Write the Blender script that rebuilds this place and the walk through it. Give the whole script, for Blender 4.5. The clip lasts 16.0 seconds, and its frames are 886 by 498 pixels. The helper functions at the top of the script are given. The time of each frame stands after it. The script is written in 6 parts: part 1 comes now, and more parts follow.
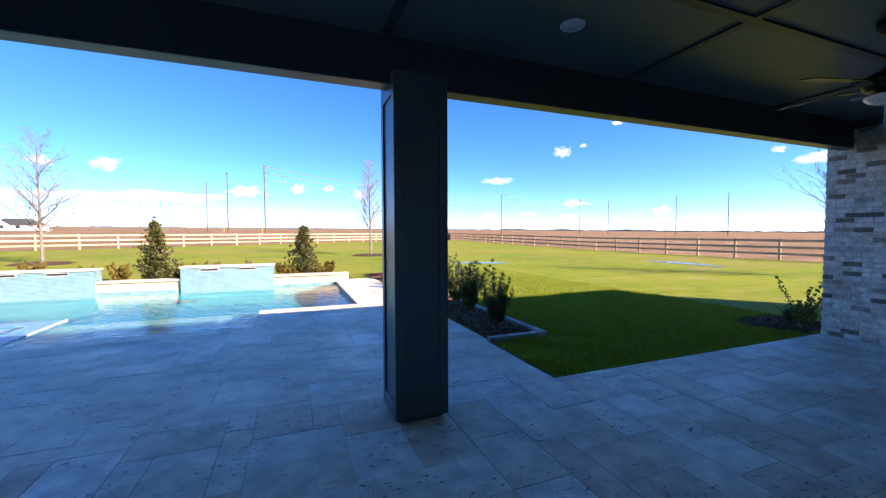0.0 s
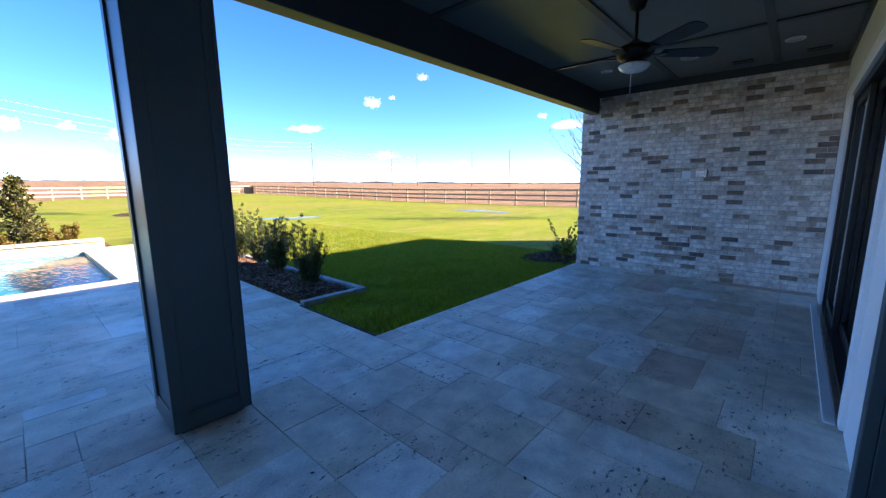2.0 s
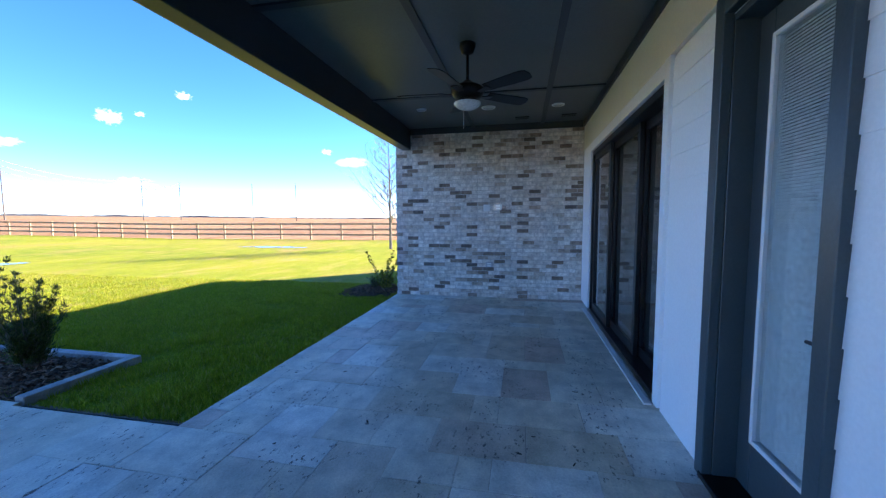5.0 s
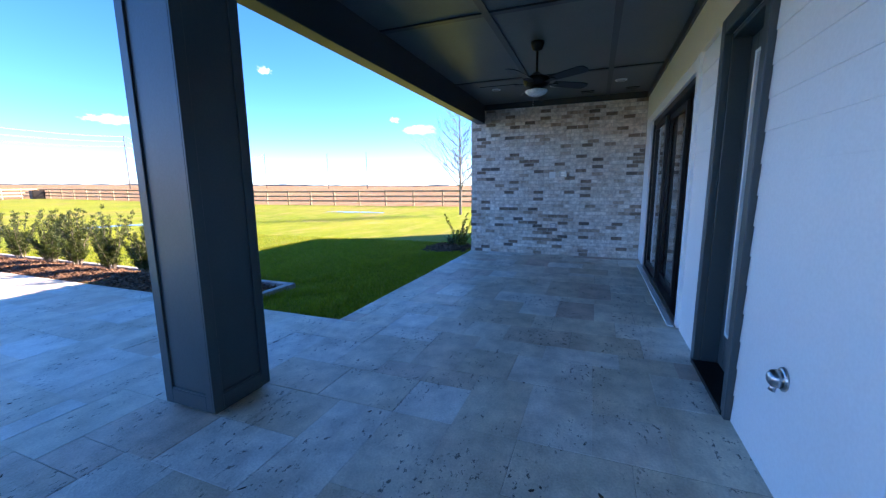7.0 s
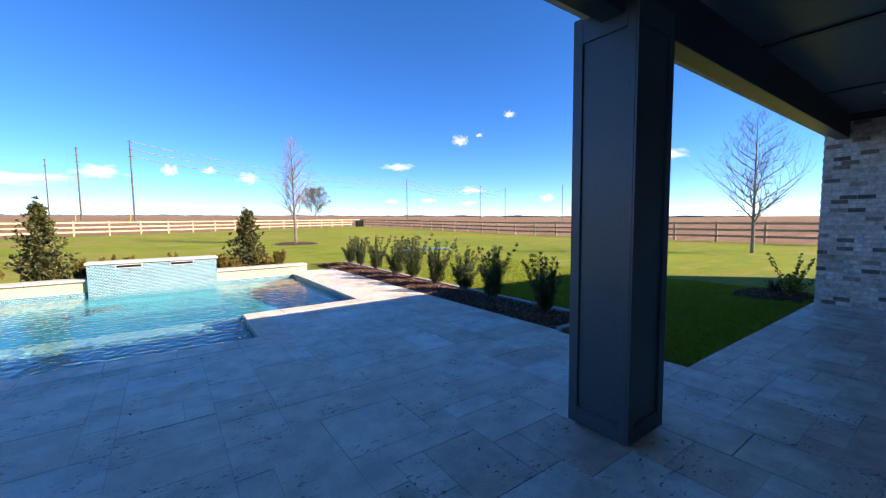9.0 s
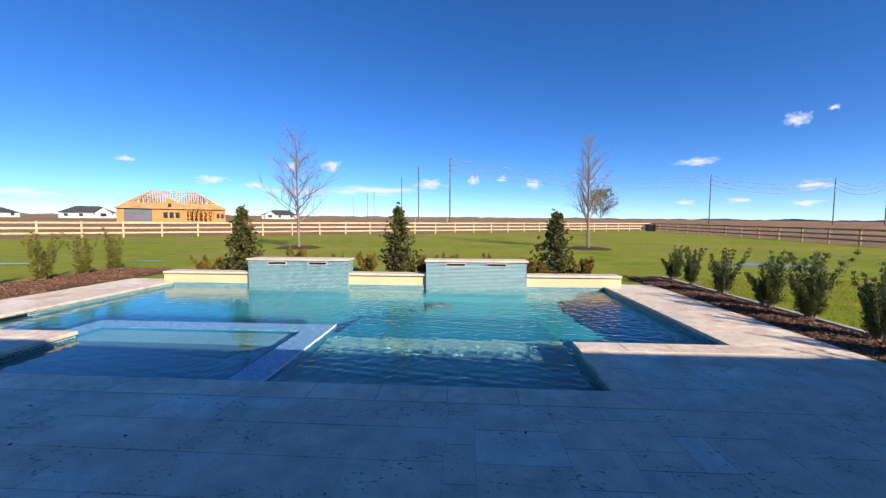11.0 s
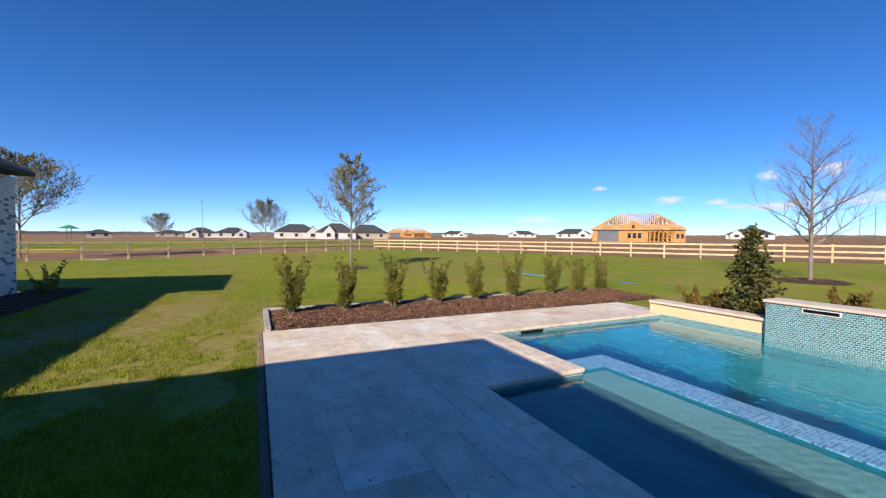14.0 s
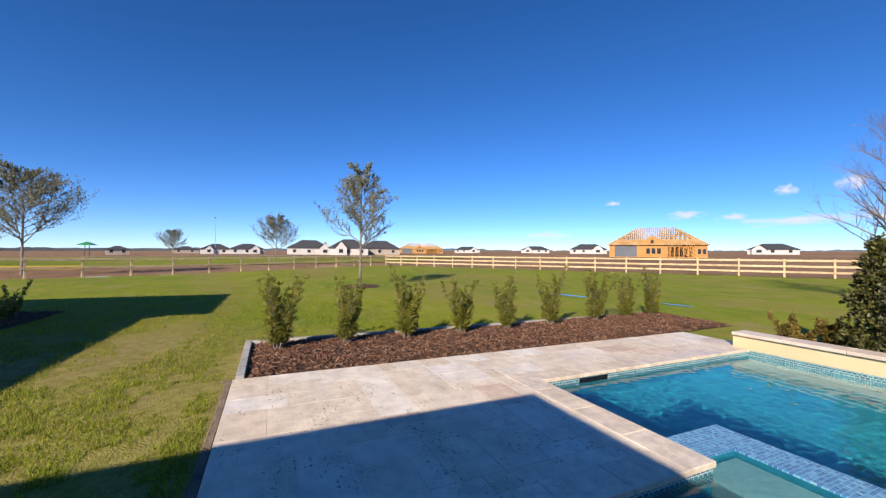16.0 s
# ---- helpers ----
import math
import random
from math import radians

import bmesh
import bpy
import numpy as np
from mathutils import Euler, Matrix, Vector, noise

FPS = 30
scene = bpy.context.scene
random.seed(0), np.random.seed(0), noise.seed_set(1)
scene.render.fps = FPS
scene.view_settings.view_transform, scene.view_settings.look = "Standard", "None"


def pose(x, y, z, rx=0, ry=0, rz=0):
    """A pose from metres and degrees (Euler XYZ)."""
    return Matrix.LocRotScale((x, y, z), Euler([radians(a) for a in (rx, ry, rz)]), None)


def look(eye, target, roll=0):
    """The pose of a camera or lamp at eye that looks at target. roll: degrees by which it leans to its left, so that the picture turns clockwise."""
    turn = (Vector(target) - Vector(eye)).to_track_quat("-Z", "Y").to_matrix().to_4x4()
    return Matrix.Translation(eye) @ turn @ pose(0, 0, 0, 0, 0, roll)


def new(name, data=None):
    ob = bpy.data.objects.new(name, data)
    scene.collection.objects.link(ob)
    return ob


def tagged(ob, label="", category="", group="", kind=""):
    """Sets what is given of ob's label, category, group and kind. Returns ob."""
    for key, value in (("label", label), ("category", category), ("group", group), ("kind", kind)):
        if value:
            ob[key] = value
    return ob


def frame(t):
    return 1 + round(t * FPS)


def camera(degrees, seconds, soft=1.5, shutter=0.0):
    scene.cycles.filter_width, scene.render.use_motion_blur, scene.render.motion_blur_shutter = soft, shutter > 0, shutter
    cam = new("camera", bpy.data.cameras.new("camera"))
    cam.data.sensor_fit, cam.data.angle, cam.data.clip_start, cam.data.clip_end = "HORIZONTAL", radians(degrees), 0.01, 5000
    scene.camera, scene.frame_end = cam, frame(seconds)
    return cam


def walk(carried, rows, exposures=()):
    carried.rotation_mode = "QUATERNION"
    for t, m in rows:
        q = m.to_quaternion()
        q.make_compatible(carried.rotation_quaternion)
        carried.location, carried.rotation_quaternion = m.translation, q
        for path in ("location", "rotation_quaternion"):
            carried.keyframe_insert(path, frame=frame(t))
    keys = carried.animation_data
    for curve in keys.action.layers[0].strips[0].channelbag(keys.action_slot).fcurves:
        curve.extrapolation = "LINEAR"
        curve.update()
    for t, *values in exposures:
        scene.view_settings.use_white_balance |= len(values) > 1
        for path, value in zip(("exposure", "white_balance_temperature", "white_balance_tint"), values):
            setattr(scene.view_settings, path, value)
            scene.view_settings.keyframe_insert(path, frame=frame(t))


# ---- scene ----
cam = camera(97.6, 16.0, soft=1.3)
PATH = [
    (0, (0.501, 0.19, 1.514), (1.226, 2.053, 1.434), -0.2),
    (0.5, (0.54, 0.302, 1.512), (1.372, 2.116, 1.382), -0.5),
    (1, (0.521, 0.339, 1.495), (1.524, 2.057, 1.287), -0.5),
    (1.5, (0.541, 0.406, 1.46), (1.767, 1.959, 1.171), -0.6),
    (2, (0.753, 0.518, 1.49), (2.218, 1.839, 1.163), -0.5),
    (2.5, (0.978, 0.664, 1.555), (2.653, 1.717, 1.262), -0.1),
    (3, (1.167, 0.86, 1.6), (2.988, 1.667, 1.423), -0.2),
    (3.5, (1.325, 0.996, 1.644), (3.223, 1.621, 1.57), -0.5),
    (4, (1.342, 1.113, 1.585), (3.28, 1.607, 1.565), -0.6),
    (4.5, (1.137, 1.169, 1.47), (3.092, 1.582, 1.391), -0.7),
    (4.7, (1.032, 1.17, 1.447), (2.989, 1.558, 1.319), -0.6),
    (6.8, (-0.215, 0.985, 1.41), (1.658, 1.596, 1.065), -0.5),
    (7, (-0.304, 0.978, 1.416), (1.534, 1.698, 1.095), -0.6),
    (7.5, (-0.56, 1.036, 1.424), (1.138, 2.058, 1.161), -0.5),
    (8, (-0.835, 1.198, 1.458), (0.689, 2.474, 1.232), -0.3),
    (8.2, (-0.909, 1.297, 1.455), (0.55, 2.65, 1.251), -0.5),
    (10.3, (-1.217, 3.105, 1.488), (-0.788, 5.053, 1.339), 0.1),
    (10.5, (-1.281, 3.276, 1.487), (-1.005, 5.252, 1.342), 0.1),
    (11, (-1.463, 3.711, 1.498), (-1.585, 5.702, 1.364), 0.2),
    (11.5, (-1.602, 4.111, 1.502), (-2.105, 6.043, 1.374), 0.4),
    (12, (-1.856, 4.404, 1.49), (-2.697, 6.214, 1.367), 0.6),
    (12.5, (-2.209, 4.548, 1.503), (-3.384, 6.162, 1.383), 0.8),
    (13, (-2.499, 4.712, 1.542), (-3.993, 6.038, 1.429), 0.8),
    (13.5, (-2.78, 4.827, 1.584), (-4.486, 5.868, 1.495), 0.8),
    (14, (-3.231, 4.946, 1.584), (-5.033, 5.812, 1.534), 0.7),
    (14.5, (-3.627, 5.129, 1.569), (-5.454, 5.944, 1.566), 0.6),
    (15, (-3.99, 5.277, 1.616), (-5.822, 6.078, 1.64), 0.6),
    (15.5, (-4.441, 5.351, 1.579), (-6.278, 6.141, 1.618), 0.5),
    (16, (-4.873, 5.454, 1.574), (-6.702, 6.264, 1.605), 0.6),
]
EXPOSURES = [(0.0, 1.85, 6150, 27), (1.5, 2.1, 6200, 27), (3.0, 2.65, 6200, 26), (7.2, 2.65, 6250, 26), (8.2, 2.1, 6150, 26), (10.3, 1.02, 5950, 21), (11.0, 0.93, 5950, 21), (12.0, 0.72, 5950, 21), (13.5, 0.8, 5950, 21), (16.0, 0.78, 5950, 21)]
walk(cam, [(t, look(eye, target, roll)) for t, eye, target, roll in PATH], EXPOSURES)

# ---- world and sun ----
CLOUD_GLOW = 0.55
TO_SUN = Vector((1.25, -1.40, 1.0)).normalized()
world = bpy.data.worlds.new("sky_world")
scene.world = world
world.use_nodes = True
wn = world.node_tree.nodes
sky = wn.new("ShaderNodeTexSky")
sky.sky_type = "NISHITA"
sky.sun_disc = False
sky.sun_elevation = math.asin(TO_SUN.z)
sky.sun_rotation = math.atan2(TO_SUN.x, TO_SUN.y)
sky.altitude = 1500
sky.air_density, sky.dust_density, sky.ozone_density = 0.7, 0.0, 4.0
wn["Background"].inputs["Strength"].default_value = 0.088
tone = wn.new("ShaderNodeHueSaturation")
tone.inputs["Saturation"].default_value = 1.20
world.node_tree.links.new(sky.outputs[0], tone.inputs["Color"])
world.node_tree.links.new(tone.outputs[0], wn["Background"].inputs["Color"])
sun_data = bpy.data.lights.new("sun", "SUN")
sun_data.energy, sun_data.angle, sun_data.color = 4.6, radians(0.53), (1.0, 0.86, 0.61)
sun_data.cycles.is_caustics_light = True
sun = new("sun", sun_data)
sun.matrix_world = look(TO_SUN * 60, (0, 0, 0))


# ---- materials ----
def nodes_of(name):
    m = bpy.data.materials.new(name)
    m.use_nodes = True
    t = m.node_tree
    return m, t, t.nodes["Principled BSDF"]


def wire(t, a, b):
    t.links.new(a, b)


def noise_fac(t, scale, detail=3.0, rough=0.55, stretch=(1, 1, 1), lo=0.35, hi=0.65):
    """World-position noise, spread to 0..1."""
    geo = t.nodes.new("ShaderNodeNewGeometry")
    mp = t.nodes.new("ShaderNodeVectorMath")
    mp.operation = "MULTIPLY"
    mp.inputs[1].default_value = stretch
    wire(t, geo.outputs["Position"], mp.inputs[0])
    n = t.nodes.new("ShaderNodeTexNoise")
    n.inputs["Scale"].default_value = scale
    n.inputs["Detail"].default_value = detail
    n.inputs["Roughness"].default_value = rough
    wire(t, mp.outputs[0], n.inputs["Vector"])
    r = t.nodes.new("ShaderNodeMapRange")
    r.inputs["From Min"].default_value, r.inputs["From Max"].default_value = lo, hi
    wire(t, n.outputs["Fac"], r.inputs["Value"])
    return r.outputs[0]


def mix_col(t, fac, a, b, blend="MIX"):
    m = t.nodes.new("ShaderNodeMix")
    m.data_type, m.blend_type = "RGBA", blend
    for sock, v in ((m.inputs[0], fac), (m.inputs[6], a), (m.inputs[7], b)):
        if isinstance(v, (int, float)):
            sock.default_value = v
        elif isinstance(v, tuple):
            sock.default_value = (*v, 1.0)
        else:
            wire(t, v, sock)
    return m.outputs[2]


def ramp(t, fac, stops, constant=False):
    r = t.nodes.new("ShaderNodeValToRGB")
    r.color_ramp.interpolation = "CONSTANT" if constant else "LINEAR"
    while len(r.color_ramp.elements) < len(stops):
        r.color_ramp.elements.new(0.5)
    for e, (p, c) in zip(r.color_ramp.elements, stops):
        e.position, e.color = p, (*c, 1.0)
    wire(t, fac, r.inputs[0])
    return r.outputs[0]


def bump(t, bsdf, height, strength=0.3, distance=0.01):
    b = t.nodes.new("ShaderNodeBump")
    b.inputs["Strength"].default_value, b.inputs["Distance"].default_value = strength, distance
    wire(t, height, b.inputs["Height"])
    wire(t, b.outputs[0], bsdf.inputs["Normal"])


def surf(name, c1, c2, scale=2.0, fine=40.0, rough=0.6, metal=0.0, relief=0.2, depth=0.004, speck=0.25, stretch=(1, 1, 1), spec=0.5):
    """A plain worn surface: two tones in broad patches, darker fine grain, fine relief."""
    m, t, b = nodes_of(name)
    broad = noise_fac(t, scale, stretch=stretch)
    grain = noise_fac(t, fine, 4.0, stretch=stretch)
    c = mix_col(t, broad, c1, c2)
    dark = mix_col(t, grain, (1 - speck,) * 3, (1.0, 1.0, 1.0))
    wire(t, mix_col(t, 1.0, c, dark, "MULTIPLY"), b.inputs["Base Color"])
    b.inputs["Roughness"].default_value, b.inputs["Metallic"].default_value = rough, metal
    b.inputs["Specular IOR Level"].default_value = spec
    if relief:
        bump(t, b, grain, relief, depth)
    return m


def pieces(name, stops, rough=0.6, per_island=False, scale=9.0, fine=60.0, pits=0.0, relief=0.3, depth=0.004, tone=0.22, spec=0.5, leaf=0.0):
    """Pieces that differ from one another by chance, with grain and optional dark pits."""
    m, t, b = nodes_of(name)
    if per_island:
        rnd = t.nodes.new("ShaderNodeNewGeometry").outputs["Random Per Island"]
    else:
        rnd = t.nodes.new("ShaderNodeObjectInfo").outputs["Random"]
    c = ramp(t, rnd, stops)
    broad = noise_fac(t, scale, 4.0, 0.6)
    c = mix_col(t, 1.0, c, mix_col(t, broad, (1 - tone,) * 3, (1.0 + tone * 0.4,) * 3), "MULTIPLY")
    if pits:
        # cloudy veins that run on from stone to stone
        c = mix_col(t, 1.0, c, mix_col(t, noise_fac(t, 1.7, 5.0, 0.62, (1, 1.5, 1)), (0.86, 0.84, 0.82), (1.03, 1.03, 1.04)), "MULTIPLY")
    grain = noise_fac(t, fine, 4.0)
    c = mix_col(t, 1.0, c, mix_col(t, grain, (0.86, 0.85, 0.84), (1.0, 1.0, 1.0)), "MULTIPLY")
    height = grain
    if pits:
        spots = noise_fac(t, 17.0, 5.0, 0.72, (1, 1.6, 1), lo=0.575, hi=0.615)
        where = noise_fac(t, 2.6, 2.0, lo=0.48, hi=0.58)
        mul = t.nodes.new("ShaderNodeMath")
        mul.operation = "MULTIPLY"
        wire(t, spots, mul.inputs[0])
        wire(t, where, mul.inputs[1])
        sc = t.nodes.new("ShaderNodeMath")
        sc.operation = "MULTIPLY"
        sc.inputs[1].default_value = pits
        wire(t, mul.outputs[0], sc.inputs[0])
        c = mix_col(t, sc.outputs[0], c, (0.10, 0.085, 0.07))
        sub = t.nodes.new("ShaderNodeMath")
        sub.operation = "SUBTRACT"
        wire(t, grain, sub.inputs[0])
        wire(t, sc.outputs[0], sub.inputs[1])
        height = sub.outputs[0]
    wire(t, c, b.inputs["Base Color"])
    b.inputs["Roughness"].default_value = rough
    b.inputs["Specular IOR Level"].default_value = spec
    if pits:
        wire(t, mix_col(t, noise_fac(t, 1.3, 3.0), (rough - 0.12,) * 3, (rough + 0.15,) * 3), b.inputs["Roughness"])
    bump(t, b, height, relief, depth)
    if leaf:
        tl = t.nodes.new("ShaderNodeBsdfTranslucent")
        wire(t, c, tl.inputs["Color"])
        mx = t.nodes.new("ShaderNodeMixShader")
        mx.inputs[0].default_value = leaf
        wire(t, b.outputs[0], mx.inputs[1])
        wire(t, tl.outputs[0], mx.inputs[2])
        wire(t, mx.outputs[0], t.nodes["Material Output"].inputs["Surface"])
    return m


def tile_mosaic(name, width, height, stops, grout, axis="XZ", rough=0.32, stagger=0.5, grout_size=0.0030):
    """Small glazed mosaic, in rows."""
    m, t, b = nodes_of(name)
    geo = t.nodes.new("ShaderNodeNewGeometry")
    sep = t.nodes.new("ShaderNodeSeparateXYZ")
    wire(t, geo.outputs["Position"], sep.inputs[0])
    com = t.nodes.new("ShaderNodeCombineXYZ")
    wire(t, sep.outputs[axis[0]], com.inputs[0])
    wire(t, sep.outputs[axis[1]], com.inputs[1])
    br = t.nodes.new("ShaderNodeTexBrick")
    br.offset = stagger
    br.inputs["Scale"].default_value = 1.0
    br.inputs["Brick Width"].default_value = width
    br.inputs["Row Height"].default_value = height
    br.inputs["Mortar Size"].default_value = grout_size
    br.inputs["Color1"].default_value = (0, 0, 0, 1)
    br.inputs["Color2"].default_value = (1, 1, 1, 1)
    br.inputs["Mortar"].default_value = (0.5, 0.5, 0.5, 1)
    br.inputs["Bias"].default_value = 0.0
    wire(t, com.outputs[0], br.inputs["Vector"])
    c = ramp(t, br.outputs["Color"], stops)
    c = mix_col(t, br.outputs["Fac"], c, grout)
    wire(t, c, b.inputs["Base Color"])
    b.inputs["Roughness"].default_value = rough
    inv = t.nodes.new("ShaderNodeMath")
    inv.operation = "SUBTRACT"
    inv.inputs[0].default_value = 1.0
    wire(t, br.outputs["Fac"], inv.inputs[1])
    bump(t, b, inv.outputs[0], 0.5, 0.003)
    return m


def glass_mat(name, tint=(0.9, 0.95, 0.95), rough=0.0, ior=1.5):
    m, t, b = nodes_of(name)
    b.inputs["Base Color"].default_value = (*tint, 1)
    b.inputs["Transmission Weight"].default_value = 1.0
    b.inputs["Roughness"].default_value = rough
    b.inputs["IOR"].default_value = ior
    return m


def water_mat():
    m, t, b = nodes_of("pool_water")
    b.inputs["Base Color"].default_value = (0.46, 0.84, 0.95, 1)
    b.inputs["Transmission Weight"].default_value = 1.0
    b.inputs["Roughness"].default_value = 0.0
    b.inputs["IOR"].default_value = 1.33
    return m


def grass_ground():
    m, t, b = nodes_of("lawn_turf")
    fresh = mix_col(t, noise_fac(t, 1.3, 4.0), (0.118, 0.183, 0.006), (0.188, 0.243, 0.010))
    fresh = mix_col(t, noise_fac(t, 0.16, 3.0), fresh, (0.225, 0.250, 0.014))
    straw = noise_fac(t, 0.42, 5.0, 0.65, (1, 1.3, 1), 0.56, 0.72)
    c = mix_col(t, straw, fresh, (0.29, 0.23, 0.09))
    c = mix_col(t, noise_fac(t, 1.1, 6.0, 0.7, (0.5, 1.6, 1), 0.52, 0.70), c, (0.30, 0.26, 0.07))
    c = mix_col(t, mix_col(t, noise_fac(t, 0.11, 5.0, 0.6, (0.55, 1.8, 1), 0.50, 0.64), (0, 0, 0), (0.55, 0.55, 0.55)), c, (0.27, 0.195, 0.075))
    # worn strip where the sods meet the deck's west end
    geo = t.nodes.new("ShaderNodeNewGeometry")
    far = t.nodes.new("ShaderNodeVectorMath")
    far.operation = "DISTANCE"
    far.inputs[1].default_value = (-11.0, 3.9, -0.05)
    wire(t, geo.outputs["Position"], far.inputs[0])
    zone = t.nodes.new("ShaderNodeMapRange")
    for k, v in (("From Min", 2.6), ("From Max", 4.4), ("To Min", 0.45), ("To Max", 0.0)):
        zone.inputs[k].default_value = v
    wire(t, far.outputs["Value"], zone.inputs["Value"])
    c = mix_col(t, zone.outputs[0], c, mix_col(t, noise_fac(t, 9.0, 5.0), (0.19, 0.125, 0.06), (0.42, 0.32, 0.16)))
    c = mix_col(t, 1.0, c, mix_col(t, noise_fac(t, 55.0, 3.0), (0.78, 0.78, 0.75), (1.12, 1.12, 1.0)), "MULTIPLY")
    wire(t, c, b.inputs["Base Color"])
    b.inputs["Roughness"].default_value = 0.9
    b.inputs["Specular IOR Level"].default_value = 0.15
    bump(t, b, noise_fac(t, 40.0, 4.0), 0.5, 0.02)
    return m


def field_ground():
    m, t, b = nodes_of("ploughed_field")
    c = mix_col(t, noise_fac(t, 0.035, 5.0), (0.25, 0.15, 0.085), (0.36, 0.235, 0.14))
    c = mix_col(t, noise_fac(t, 0.5, 4.0, 0.6, (0.25, 1, 1)), c, (0.20, 0.12, 0.065))
    c = mix_col(t, noise_fac(t, 0.022, 4.0, 0.6, (1, 2.2, 1), 0.55, 0.68), c, (0.30, 0.22, 0.11))
    wire(t, c, b.inputs["Base Color"])
    b.inputs["Roughness"].default_value = 0.95
    b.inputs["Specular IOR Level"].default_value = 0.1
    bump(t, b, noise_fac(t, 3.0, 4.0), 0.8, 0.1)
    return m


CREAM = ((0.0, (0.740, 0.625, 0.470)), (0.12, (0.800, 0.695, 0.535)), (0.42, (0.825, 0.730, 0.580)), (0.58, (0.785, 0.675, 0.515)), (0.74, (0.835, 0.755, 0.615)), (0.86, (0.870, 0.815, 0.705)), (0.94, (0.765, 0.635, 0.485)), (1.0, (0.700, 0.550, 0.420)))
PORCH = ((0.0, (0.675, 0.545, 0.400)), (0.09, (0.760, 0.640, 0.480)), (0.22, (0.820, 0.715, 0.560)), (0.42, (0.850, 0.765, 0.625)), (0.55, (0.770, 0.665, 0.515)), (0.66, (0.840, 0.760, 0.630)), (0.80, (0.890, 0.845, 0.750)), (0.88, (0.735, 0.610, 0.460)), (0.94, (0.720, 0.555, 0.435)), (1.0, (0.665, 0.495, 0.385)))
COPE = ((0.0, (0.770, 0.660, 0.493)), (0.5, (0.800, 0.699, 0.539)), (1.0, (0.750, 0.630, 0.465)))
BRICK = ((0.0, (0.68, 0.59, 0.50)), (0.2, (0.81, 0.745, 0.665)), (0.5, (0.865, 0.825, 0.765)), (0.74, (0.70, 0.61, 0.52)), (0.82, (0.56, 0.46, 0.38)), (0.89, (0.40, 0.31, 0.24)), (0.95, (0.27, 0.205, 0.165)), (1.0, (0.19, 0.16, 0.14)))
